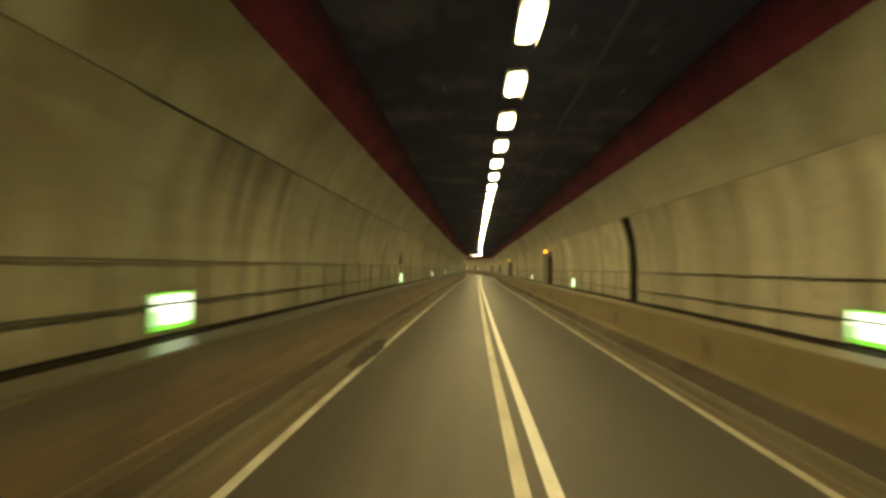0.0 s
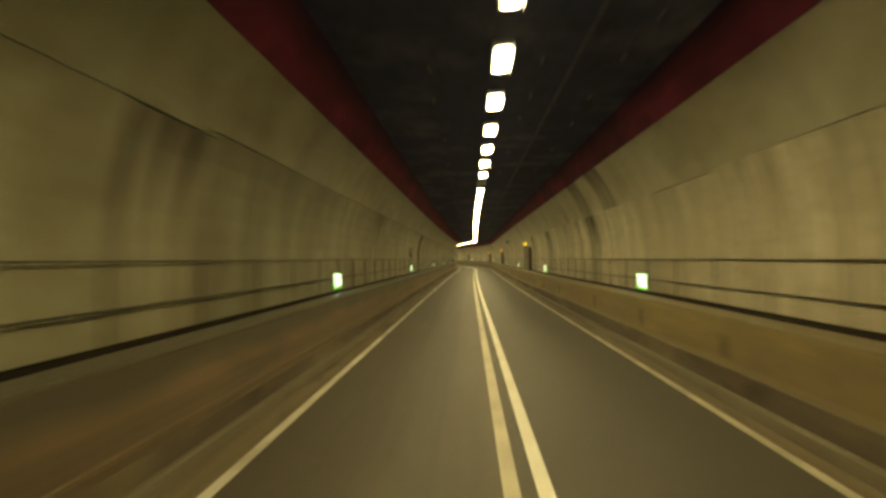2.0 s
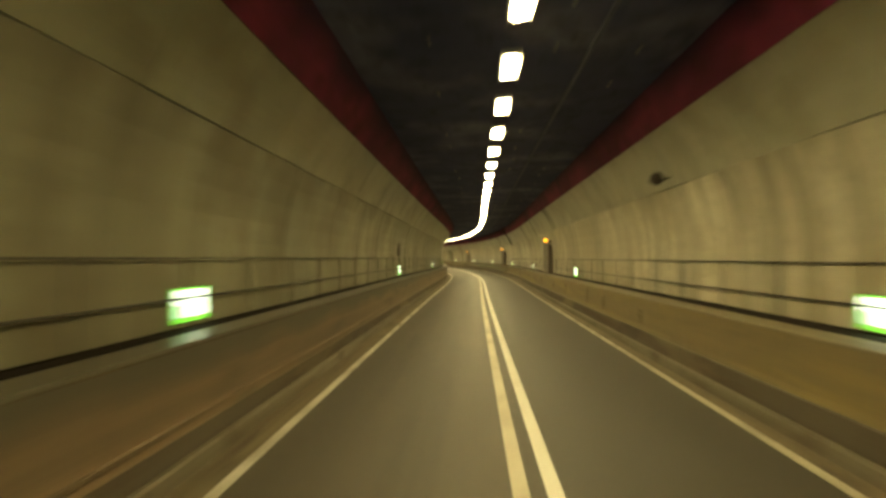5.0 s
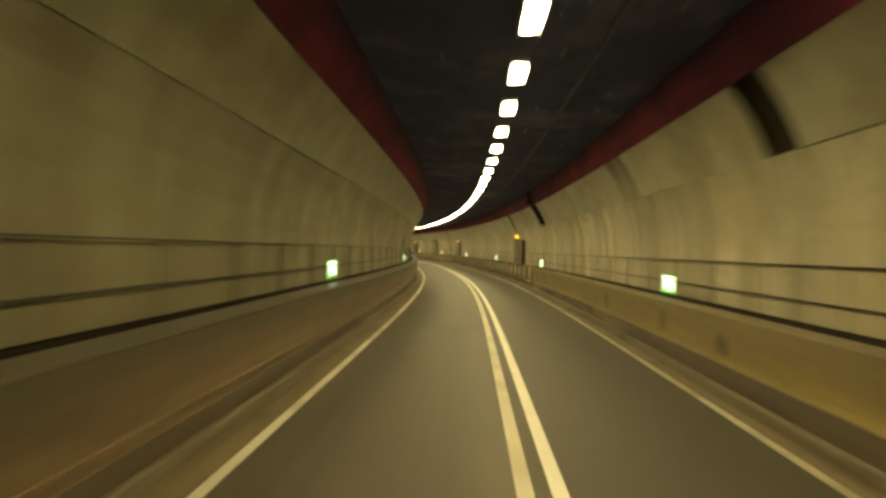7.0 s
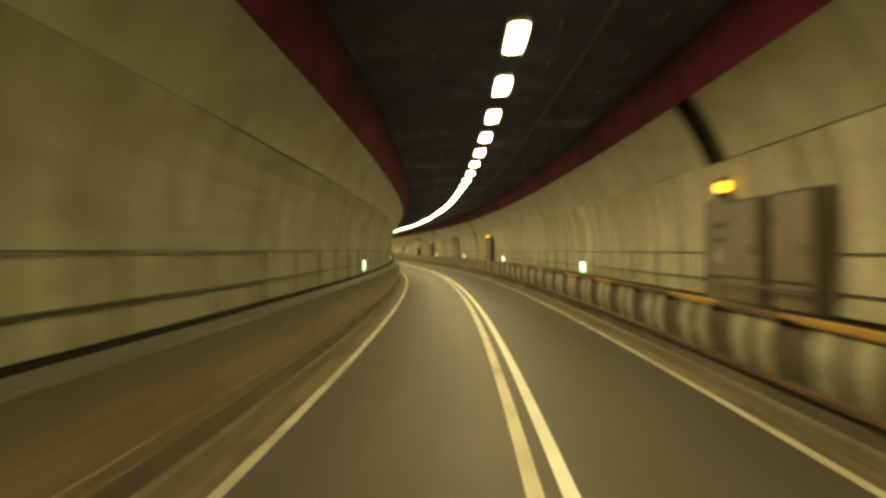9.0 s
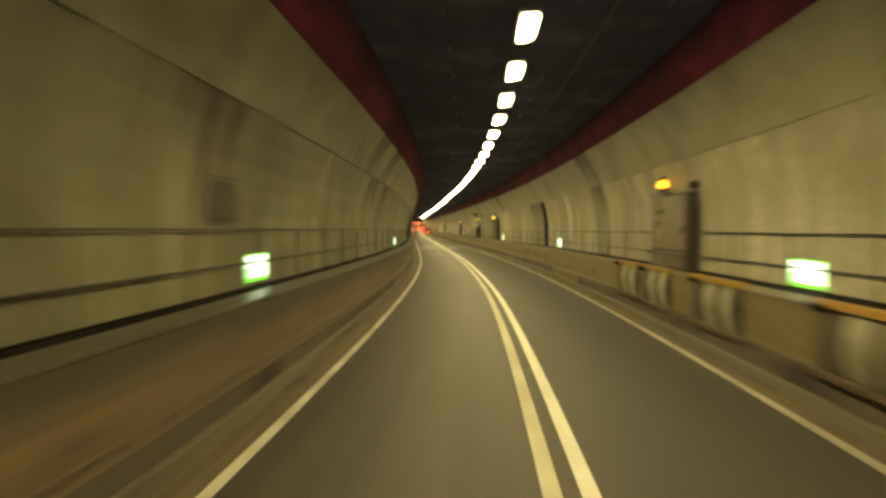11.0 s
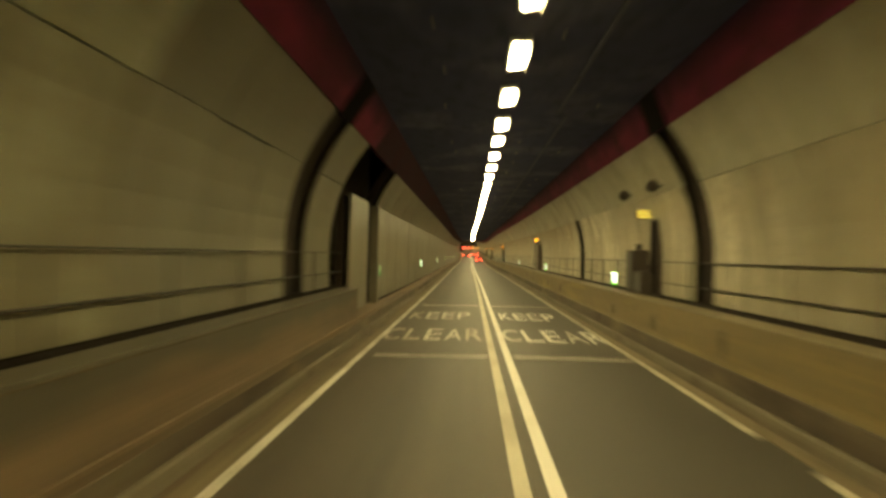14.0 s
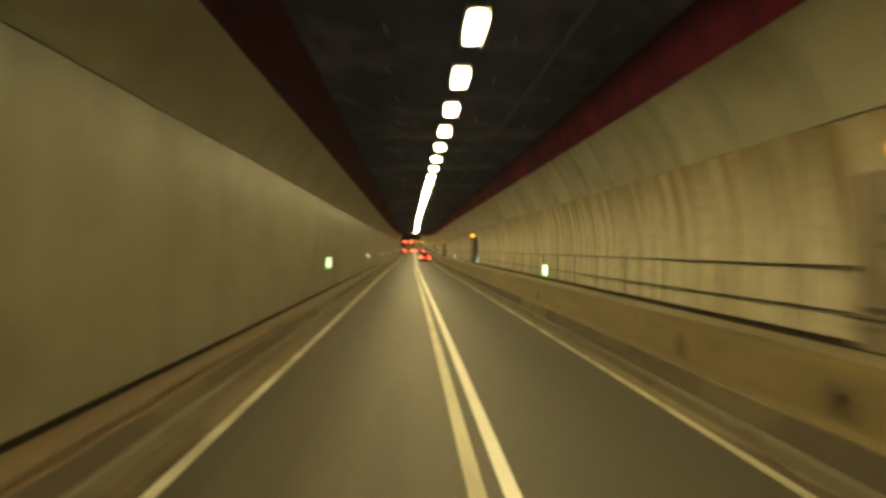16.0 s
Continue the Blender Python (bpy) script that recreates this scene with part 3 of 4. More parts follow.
structure("walkway_floor_left", sweep([(-3.31, LEFT_DECK - 0.02), (-3.31, LEFT_DECK + 0.006), (-3.9, LEFT_DECK + 0.006), (-3.9, LEFT_DECK - 0.02)], START, WALK_END),
          WALKWAY, "grimy grey concrete walkway floor", "walkway")
structure("walkway_floor_right", sweep([(4.495, RIGHT_DECK - 0.02), (4.495, RIGHT_DECK + 0.006), (5.4, RIGHT_DECK + 0.006), (5.4, RIGHT_DECK - 0.02)], START, END),
          DECK, "ochre-dusted concrete walkway floor", "walkway")

# A thin dark strip stands in for the shadow line below the coping
structure("coping_joint_left", sweep([(-3.060, LEFT_DECK - 0.045), (-3.058, LEFT_DECK - 0.028), (-3.069, LEFT_DECK - 0.028), (-3.069, LEFT_DECK - 0.045)], START, WALK_END),
          GROOVE, "thin dark strip for the shadow under the coping", "joint")
for side, x0, x1, deck, s1 in (("left", -3.78, -3.54, LEFT_DECK, WALK_END), ("right", 4.86, 5.24, RIGHT_DECK, END)):
    structure("cable_trough_" + side, sweep([(x0, deck), (x1, deck), (x1, deck + 0.014), (x0, deck + 0.014)], START, s1), PLINTH,
              "black cable trough cover at the wall's foot", "trough")

# Ceiling, red coves, end walls
structure("ceiling", sweep([(-2.18, ROOF), (3.88, ROOF), (3.88, ROOF + 0.2), (-2.18, ROOF + 0.2)], START, END), BLACK, "sooty black flat tunnel ceiling", "ceiling")
VENT = (174.35, 176.6)                    # a dark duct opening in the right wall and cove
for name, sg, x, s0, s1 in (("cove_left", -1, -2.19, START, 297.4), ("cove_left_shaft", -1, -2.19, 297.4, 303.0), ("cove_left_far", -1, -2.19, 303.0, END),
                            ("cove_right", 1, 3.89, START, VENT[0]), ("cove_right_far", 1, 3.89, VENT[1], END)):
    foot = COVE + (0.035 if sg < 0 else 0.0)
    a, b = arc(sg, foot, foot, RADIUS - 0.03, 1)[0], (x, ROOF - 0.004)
    # The dim stretches take one even, darker maroon
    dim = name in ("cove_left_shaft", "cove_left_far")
    structure(name, sweep([a, b, (b[0] + sg * 0.03, b[1] + 0.15), (a[0] + sg * 0.25, a[1] + 0.15)], s0, s1), MAROON if dim else RED,
              "dark maroon cove above the wall" if dim else "dark red painted cove, its shaded top darkened in the colour", "cove")
# Duct in the lining's near black, which carries the opening's shade
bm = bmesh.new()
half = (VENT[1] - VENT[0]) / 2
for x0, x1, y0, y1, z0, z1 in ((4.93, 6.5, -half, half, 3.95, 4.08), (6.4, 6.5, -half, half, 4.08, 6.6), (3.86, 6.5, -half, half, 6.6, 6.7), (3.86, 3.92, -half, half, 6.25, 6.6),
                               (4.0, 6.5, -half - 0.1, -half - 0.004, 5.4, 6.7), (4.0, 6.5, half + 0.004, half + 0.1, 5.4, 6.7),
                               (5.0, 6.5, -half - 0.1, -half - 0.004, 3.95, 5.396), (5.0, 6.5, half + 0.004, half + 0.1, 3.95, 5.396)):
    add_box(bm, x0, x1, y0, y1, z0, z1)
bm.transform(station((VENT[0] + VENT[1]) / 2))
structure("duct_recess", bm, BACKING, "duct opening in wall and cove, coloured near black for its shade", "recess")
for sg, x, s in ((1, 3.89, 294.2), (-1, -2.19, 293.2)):
    a, b = arc(sg, COVE, COVE, RADIUS - 0.045, 1)[0], (x - sg * 0.012, ROOF - 0.008)
    structure("cove_rib", sweep([a, b, (b[0] + sg * 0.01, b[1] + 0.004), (a[0] + sg * 0.01, a[1] + 0.012)], s - 0.65, s + 0.65), CABLE,
              "dark rib running over the cove", "rib")
for name, s in (("end_wall_back", START), ("end_wall_far", END)):
    structure(name, sweep([(-4.6, -0.3), (6.0, -0.3), (6.0, 7.0), (-4.6, 7.0)], s - 0.2, s + 0.02), BACKING, "dark wall closing the tunnel", "wall")

# Linings: a dark shell, with cream panels before it; the holes show as dark ribs
LOW_R = ((14.85, 1.2), (91.7, 1.0), (99.9, 1.0), (256.7, 1.3), (294.2, 1.25), (310.15, 1.3))
UP_R = ((91.7, 0.8), (145.4, 1.15), (175.475, 2.25), (188.5, 1.0), (294.2, 1.1), (310.15, 0.12))
LOW_L = ((83.2, 1.25), (272.8, 1.1), (293.2, 1.6))
UP_L = ((272.8, 1.0), (293.2, 1.5))


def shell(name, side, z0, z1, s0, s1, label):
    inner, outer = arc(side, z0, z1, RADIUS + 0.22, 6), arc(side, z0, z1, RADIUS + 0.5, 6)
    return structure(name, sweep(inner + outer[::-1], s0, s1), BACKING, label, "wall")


def curved(side, z0, z1, mat):
    inner, outer = arc(side, z0, z1, RADIUS, 7), arc(side, z0, z1, RADIUS + 0.07, 7)
    return made("wall_panel", slab(inner + outer[::-1], 2.1), mat)


low_left = shell("wall_left_lower", -1, 1.2, JOINT, START, 296.9, "curved wall of grimy cream panels below the joint")
up_left = shell("wall_left_upper", -1, JOINT + 0.004, COVE + 0.4, START, 297.4, "curved grimy cream panels leaning in above the joint")
low_right = shell("wall_right_lower", 1, 1.2, JOINT, START, END, "curved wall of grimy cream panels below the joint")
up_right = shell("wall_right_upper", 1, JOINT + 0.004, COVE + 0.4, START, VENT[0], "curved grimy cream panels leaning in above the joint")
up_right_far = shell("wall_right_upper_far", 1, JOINT + 0.004, COVE + 0.4, VENT[1], END, "curved grimy cream panels leaning in above the joint")
up_left_far = shell("wall_left_upper_far", -1, JOINT + 0.004, COVE + 0.4, 303.2, END, "grimy cream panels leaning in above the joint")
wall_narrow = structure("wall_left_forward", sweep([(-3.68, 0.4), (-3.68, 4.06), (-3.9, 4.06), (-3.9, 0.4)], NARROW, END), BACKING,
                        "flat wall of grimy cream panels standing forward", "wall")
for side, deck, s1 in ((-1, LEFT_DECK, 297.4), (1, RIGHT_DECK, END)):
    a, b = arc(side, deck, deck + 0.04, RADIUS + 0.02, 1)
    structure("skirting_" + ("left" if side < 0 else "right"), sweep([a, b, (b[0] + side * 0.1, b[1]), (a[0] + side * 0.1, a[1])], START, s1), PLINTH,
              "black skirting at the wall's foot", "skirting")
structure("skirting_left_forward", sweep([(-3.47, 0.58), (-3.49, 0.645), (-3.6, 0.645), (-3.6, 0.58)], 303.6, END), PLINTH,
          "black skirting at the foot of the forward wall", "skirting")
structure("pillar_left", sweep([(-3.36, 0.58), (-3.33, 4.05), (-3.62, 4.05), (-3.62, 0.58)], 302.75, 303.3, 0.6), FORWARD, "narrow olive pillar at the start of the forward wall", "pillar")
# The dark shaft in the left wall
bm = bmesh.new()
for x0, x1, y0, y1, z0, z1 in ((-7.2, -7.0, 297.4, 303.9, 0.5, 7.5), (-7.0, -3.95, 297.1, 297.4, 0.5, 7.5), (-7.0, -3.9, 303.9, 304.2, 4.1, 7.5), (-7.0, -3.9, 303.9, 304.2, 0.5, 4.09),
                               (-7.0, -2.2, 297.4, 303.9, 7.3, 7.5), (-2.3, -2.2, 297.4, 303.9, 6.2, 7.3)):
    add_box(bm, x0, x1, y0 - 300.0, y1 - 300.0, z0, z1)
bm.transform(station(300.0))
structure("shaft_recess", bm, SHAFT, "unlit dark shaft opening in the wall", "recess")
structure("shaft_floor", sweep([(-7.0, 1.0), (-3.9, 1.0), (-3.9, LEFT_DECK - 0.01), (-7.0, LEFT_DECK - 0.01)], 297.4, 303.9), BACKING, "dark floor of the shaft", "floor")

# Lamps along the ceiling
def ceiling_lamp():
    lamp = thing("ceiling_lamp", station(-100), "lit fluorescent strip lamp fixed under the ceiling", "lamp", "strip lamps along the ceiling")
    part("housing", box(-0.19, 0.19, -0.82, 0.50, 0.024, 0.12, 0.012), HOUSING, lamp, "grey metal lamp housing")
    part("diffuser", rounded_plate(-0.145, 0.145, -0.75, 0.43, 0.0, 0.025, 0.10), LAMP, lamp, "glowing diffuser")
    # Unseen skirts, added to keep direct light off upper walls and coves
    for x in (-0.19, 0.175):
        part("side_skirt", box(x, x + 0.015, -0.80, 0.48, -0.07, 0.022, 0.004), HOUSING, lamp, "added grey metal skirt that shades the sides")
    for y in (-0.6, 0.3):
        part("bracket", box(-0.05, 0.05, y - 0.02, y + 0.02, 0.12, 0.14), STEEL, lamp)
    return lamp


first = ceiling_lamp()
ends = [3.7 + 3.2233 * i for i in range(-6, 79)] + [258.34 + 3.045 * i for i in range(14)] + [300.52 + 3.072 * i for i in range(98)]
for i, s in enumerate(ends):
    m = station(s - 0.80, 0.784, ROOF - 0.17) @ Matrix.Rotation(radians(-4), 4, "Y")
    if i == 0:
        first.matrix_basis = m
        lamp = first
    else:
        lamp = copy_thing(first, m)
    if abs(s - 65.1) < 1.0:
        tagged(lamp, "unlit failed strip lamp fixed under the ceiling")
        for ob in lamp.children:
            if ob.name.startswith("diffuser"):
                ob.data = ob.data.copy()
                ob.data.materials[0] = UNLIT
for name, x, s0, s1 in (("ceiling_conduit", 2.19, START, 296.0), ("ceiling_conduit", 2.45, 296.5, END)):
    structure(name, sweep([(x - 0.04, ROOF - 0.03), (x + 0.04, ROOF - 0.03), (x + 0.045, ROOF - 0.002), (x - 0.045, ROOF - 0.002)], s0, s1), CONDUIT,
              "grey cable conduit along the ceiling", "conduit")

# Small fixings that dot the ceiling
bm = bmesh.new()
for i in range(190):
    for x in (-0.62, 1.55, 3.05):
        if random.random() < 0.6:
            s = START + 2 + 2.6 * i + random.uniform(-0.5, 0.5)
            at = spot(s, x + random.uniform(-0.08, 0.08), ROOF - 0.02)
            bmesh.ops.create_cube(bm, size=0.055, matrix=Matrix.Translation(at))
tagged(new("ceiling_fixings", made("ceiling_fixings", bm, HOUSING)), "small grey metal fixings dotted over the ceiling", "fixings", kind="stuff")

# Exit signs
def exit_sign(side):
    sign = thing("exit_sign", station(-100), "lit white and green escape sign low on the wall", "sign", "escape signs along the walls")
    part("case", box(0.0, 0.05, -0.52, 0.52, -0.24, 0.24, 0.012), GREY, sign, "grey metal sign case")
    part("face", box(-0.012, 0.0, -0.475, 0.475, 0.0, 0.195, 0.004), SIGN_WHITE, sign, "glowing white upper face")
    part("face", box(-0.012, 0.0, -0.475, 0.20, -0.165, -0.004, 0.004), SIGN_WHITE, sign, "glowing white lower face")
    part("pictogram", box(-0.012, 0.0, 0.204, 0.475, -0.165, -0.004, 0.004), SIGN_MINT, sign, "glowing pale green pictogram field")
    for z, h in ((-0.200, 0.030), (0.21, 0.014)):
        part("border", box(-0.012, 0.0, -0.505, 0.505, z - h, z + h, 0.003), SIGN_GREEN, sign, "glowing yellow-green edge")
    for y in (-0.492, 0.492):
        part("border", box(-0.012, 0.0, y - 0.013, y + 0.013, -0.168, 0.194, 0.003), SIGN_GREEN, sign, "glowing yellow-green edge")
    return sign


sign_model = exit_sign(1)
LEFT_SIGNS = [1.4, 27.5, 52.3, 77.2, 102.5, 127.5, 152.3, 177.4, 202.3, 227.4, 252.2, 276.8, 303.7, 325.1, 349.7, 375.1] + [400.1 + 25 * i for i in range(8)]
RIGHT_SIGNS = [2.0, 27.6, 52.4, 77.1, 102.1, 127.1, 152.2, 177.4, 202.4, 227.5, 252.3, 277.4, 303.2, 324.9, 348.8, 374.5] + [399.8 + 25 * i for i in range(8)]
placed = 0
for s in RIGHT_SIGNS:
    m = station(s, 5.212, 1.62)
    if placed == 0:
        sign_model.matrix_basis = m
    else:
        copy_thing(sign_model, m)
    placed += 1
for s in LEFT_SIGNS:
    if s < NARROW:
        copy_thing(sign_model, station(s, -3.765, 1.74, 180))
narrow_sign = thing("exit_sign", station(303.95, -3.445, 1.72, 180), "dim lit green escape sign low on the forward wall", "sign", "escape signs along the walls")
part("case", box(0.0, 0.05, -0.36, 0.36, -0.22, 0.22, 0.012), GREY, narrow_sign, "grey metal sign case")
part("face", box(-0.010, 0.0, -0.31, 0.31, -0.02, 0.19, 0.004), SIGN_PALE, narrow_sign, "glowing pale green face")
part("border", box(-0.010, 0.0, -0.31, 0.31, -0.19, -0.03, 0.003), SIGN_DIM, narrow_sign, "glowing green band")
for s in LEFT_SIGNS:
    if s > 304:
        copy_thing(sign_model, station(s, -3.445, 1.70, 180))

# Handrails
def handrail(side, s0, s1, deck, levels):
    x = MID + side * (RADIUS - (0.06 if side < 0 else 0.04))
    rail = thing("handrail", Matrix.Identity(4), "tarnished steel handrail with two rails along the wall", "handrail")
    for name, z in zip(("top_rail", "lower_rail"), levels):
        r = (0.012 if name == "top_rail" else 0.017) if side < 0 else 0.0145
        ring = [(x + r * math.cos(a), z + r * math.sin(a)) for a in [2 * math.pi * i / 8 for i in range(8)]]
        part(name, sweep(ring, s0, s1), STEEL, rail, smooth=True)
    post = made("post", add_rod(bmesh.new(), (x, 0, deck), (x, 0, levels[0]), 0.012, 6), STEEL)
    n = int((s1 - s0) / 2.5)
    for i in range(n):
        hang("post", post, rail, station(s0 + 2.5 * (i + 0.5)))


handrail(-1, START, 298.1, LEFT_DECK, (2.36, 1.83))
# Emergency cabinets on the right walkway: chainages of both ends
CABINETS = ((37.0, 40.3), (86.1, 91.1), (137.0, 140.2), (184.9, 189.2), (232.4, 235.4), (279.9, 283.8), (327.1, 330.2), (374.5, 377.5), (424.0, 427.2), (474.0, 477.2))
rail_at = START
for s0, s1 in CABINETS:
    handrail(1, rail_at, s0 - 0.05, RIGHT_DECK, (2.26, 1.70))
    rail_at = s1 + 0.05
handrail(1, rail_at, END, RIGHT_DECK, (2.26, 1.70))


def cabinet(s0, s1):
    length, mid = s1 - s0, (s0 + s1) / 2
    top = 3.24 - RIGHT_DECK
    ob = thing("emergency_cabinet", station(mid, 0, RIGHT_DECK), "grey-brown steel emergency cabinet on the walkway", "cabinet", "emergency cabinets")
    tall = length / 2 - 1.12
    # a long one stands in two blocks with a dark slot between them
    blocks = ((-length / 2, -length / 2 + 1.35), (-length / 2 + 1.70, tall)) if length > 3.8 else ((-length / 2, tall),)
    for y0, y1 in blocks:
        # Body darker than the doors: the near end's shade is in its colour
        part("body", box(4.93, 5.21, y0, y1, 0.006, top, 0.02), CASE, ob, "steel cabinet body, coloured dark for its shaded end")
        door = part("door", box(4.90, 4.93, y0 + 0.16, y1 - 0.03, 0.50, top - 0.05, 0.008), DOOR, ob, "grey-brown painted door")
        part("handle", box(4.86, 4.90, y0 + 0.26, y0 + 0.30, 0.9, 1.08, 0.006), STEEL, door, "steel handle")
        part("hinge", box(4.885, 4.90, y1 - 0.12, y1 - 0.07, 1.4, 1.55, 0.003), STEEL, door, "steel hinge")
        part("hatch", box(4.90, 4.93, y0 + 0.16, y1 - 0.03, 0.06, 0.45, 0.008), DOOR, ob, "low grey-brown hatch")
        part("rim", box(4.905, 4.93, y0, y1, top - 0.045, top - 0.004, 0.006), CASE, ob, "dark top rim")
    part("call_box", box(4.925, 5.21, tall + 0.01, length / 2, 0.006, top + 0.09, 0.02), DOOR, ob, "taller grey-brown call box")
    bm = add_rod(bmesh.new(), (4.80, -length / 2 - 0.05, 0.37), (4.80, length / 2, 0.37), 0.018)
    for y in (-length / 2 + 0.1, length / 2 - 0.1):
        add_rod(bm, (4.80, y, 0.37), (4.92, y, 0.37), 0.012, 6)
    part("front_rail", bm, STEEL, ob, "tarnished steel guard rail")
    y = tall + 0.08
    part("recess", box(4.915, 4.925, y, length / 2 - 0.06, 0.43, 0.50), CASE, ob, "dark recessed slot")
    part("notice", box(4.917, 4.925, y + 0.06, y + 0.55, 1.42, 1.52, 0.002), CASE, ob, "dark red-brown notice")
    part("notice", box(4.917, 4.925, y + 0.06, y + 0.55, 1.14, 1.22, 0.002), CASE, ob, "dark notice")
    part("notice", box(4.917, 4.925, y + 0.15, y + 0.45, 0.76, 1.02, 0.002), PALE, ob, "pale worn notice")
    return ob


def beacon(s, glass, tint):
    ob = thing("beacon_lamp", station(s, 4.98, 3.545), "lit " + tint + " beacon lamp on top of the cabinet", "lamp", "beacons over the cabinets")
    bm = box(-0.11, 0.11, -0.155, 0.155, -0.09, 0.09, 0.05)
    part("glass", bm, glass, ob, "glowing " + tint + " glass", True)
    part("cap", box(-0.07, 0.07, -0.10, 0.10, 0.10, 0.20, 0.03), CASE, ob, "dark cap")
    part("conduit", box(0.06, 0.10, -0.025, 0.025, 0.14, 0.34), CASE, ob, "dark conduit")
    part("base", box(-0.09, 0.09, -0.16, 0.16, -0.215, -0.10, 0.02), CASE, ob, "dark base")
    return ob


for s0, s1 in CABINETS:
    cabinet(s0, s1)
    yellow = s0 in (86.1, 279.9)
    beacon(s1 - 0.85, LEMON if yellow else AMBER, "yellow" if yellow else "amber")

def speaker(s):
    ob = thing("wall_speaker", station(s, 5.02, 3.38), "small dark loudspeaker box on the wall", "speaker", "wall speakers")
    part("body", box(-0.08, 0.08, -0.11, 0.11, -0.09, 0.09, 0.015), CASE, ob)
    part("grille", box(-0.09, -0.08, -0.09, 0.09, -0.07, 0.07), PLINTH, ob, "black grille")
    part("bracket", box(0.08, 0.16, -0.03, 0.03, -0.03, 0.03), STEEL, ob)


for s0, s1 in CABINETS:
    if s1 - s0 < 4:
        speaker(s0 - 0.14)

# Small grey cases on the left wall, every second sign
def wall_case(s):
    ob = thing("wall_case", station(s, -3.73, 2.80), "brown-grey louvred case on the wall above the sign", "case", "cases on the wall")
    part("body", box(-0.14, 0.0, -0.5, 0.5, -0.29, 0.29, 0.015), LOUVRE, ob)
    for i in range(5):
        z = -0.2 + 0.1 * i
        part("louvre", box(0.0, 0.008, -0.42, 0.42, z - 0.02, z + 0.02, 0.003), LOUVRE, ob)
    part("lip", box(-0.1, 0.03, -0.5, 0.5, -0.32, -0.295), CASE, ob, "dark lower lip")
    part("hood", box(-0.14, 0.02, -0.5, 0.5, 0.292, 0.31), CASE, ob, "dark upper hood")
    part("stem", box(-0.12, -0.06, -0.25, -0.15, -0.82, -0.32), LOUVRE, ob)
    return ob


for s in (27.3, 77.0, 127.2, 176.0, 225.9, 275.5):
    wall_case(s)

# Exposed cable brackets in the right upstand, round the bend
def bulge(depth, z0, z1):
    """An outline (x, z) that swells towards the road."""
    n = 8
    swell = [(4.27 - depth * math.sin(math.pi * i / n), z0 + (z1 - z0) * i / n) for i in range(n + 1)]
    return swell + [(4.288, z1), (4.288, z0)]


def bracket_bay(s, beam, tint, sill, sill_tint):
    """Pale swelling brackets with dark gaps between them, a painted beam above and a sill below."""
    ob = thing("cable_bracket_bay", station(s), "pale curved cable brackets under a worn painted beam on the upstand", "bracket bay", "bracket bays along the upstand")
    part("beam", box(4.22, 4.36, -1.19, 1.19, RIGHT_DECK + 0.016, RIGHT_DECK + 0.12, 0.02), beam, ob, tint)
    part("beam_foot", box(4.165, 4.218, 0.80, 1.18, RIGHT_DECK - 0.03, RIGHT_DECK + 0.065, 0.008), PLINTH, ob, "dark foot under the beam")
    part("sill", box(4.17, 4.27, -1.18, 1.18, 0.47, 0.55, 0.015), sill, ob, sill_tint)
    part("panel", slab(bulge(0.012, 0.56, RIGHT_DECK - 0.01), 2.38), DULL, ob, "dull brown back panel")
    for y, w in ((-0.66, 0.40), (0.16, 0.46)):
        part("bracket", slab(bulge(0.09, 0.56, RIGHT_DECK + 0.01), w), PALE, ob, "pale curved bracket").matrix_basis = Matrix.Translation((0, y, 0))
    for y, w in ((-0.265, 0.36), (0.68, 0.54), (-1.02, 0.28)):
        part("gap", slab(bulge(0.05, 0.56, RIGHT_DECK + 0.01), w), DULL, ob, "dull olive-brown gap").matrix_basis = Matrix.Translation((0, y, 0))
    return ob


BAY = 2.4
bays = [bracket_bay(176.15, ORANGE, "worn orange beam", ORANGE, "worn orange sill"), bracket_bay(176.15 + BAY, ORANGE, "worn orange beam", RUSTY, "rust-brown sill"),
        bracket_bay(176.15 + 2 * BAY, RUSTY, "rust-brown beam", RUSTY, "rust-brown sill")]
for i in range(3, 21):
    copy_thing(bays[(1, 2, 2, 1, 2)[i % 5]], station(176.15 + BAY * i + random.uniform(-0.06, 0.06)))
for s in (228.9, 232.7):
    copy_thing(bays[1], station(s))
copy_thing(bays[1], station(235.4))

# Drain outlets in the upstands
outlet = thing("drain_outlet", station(-100), "small dark drain outlet in the upstand", "drain", "drain outlets")
part("frame", box(-0.012, 0.0, -0.09, 0.09, -0.07, 0.07, 0.004), FACE_LEFT, outlet)
part("mouth", box(-0.018, -0.012, -0.05, 0.05, -0.045, 0.035), GROOVE, outlet, "dark mouth")
bm = bmesh.new()
fan = [(-0.10, 0.02), (0.12, 0.03), (0.21, -0.10), (0.17, -0.26), (0.10, -0.33), (0.08, -0.46), (0.01, -0.50), (-0.04, -0.38), (-0.13, -0.30), (-0.18, -0.14)]
bm.faces.new([bm.verts.new((-0.004, y, z)) for y, z in fan])
bmesh.ops.solidify(bm, geom=bm.faces, thickness=0.003)
part("stain", bm, RUNOFF, outlet, "dark run-off stain")
holes = [4.5 + 5.0 * i for i in range(-4, 80)]
used = False
for s in holes:
    if 173 < s < 238 or random.random() < 0.25:
        continue
    m = station(s + random.uniform(-1.6, 1.6), 4.305, 1.02 + random.uniform(-0.10, 0.10))
    if used:
        copy_thing(outlet, m)
    else:
        outlet.matrix_basis = m
    used = True

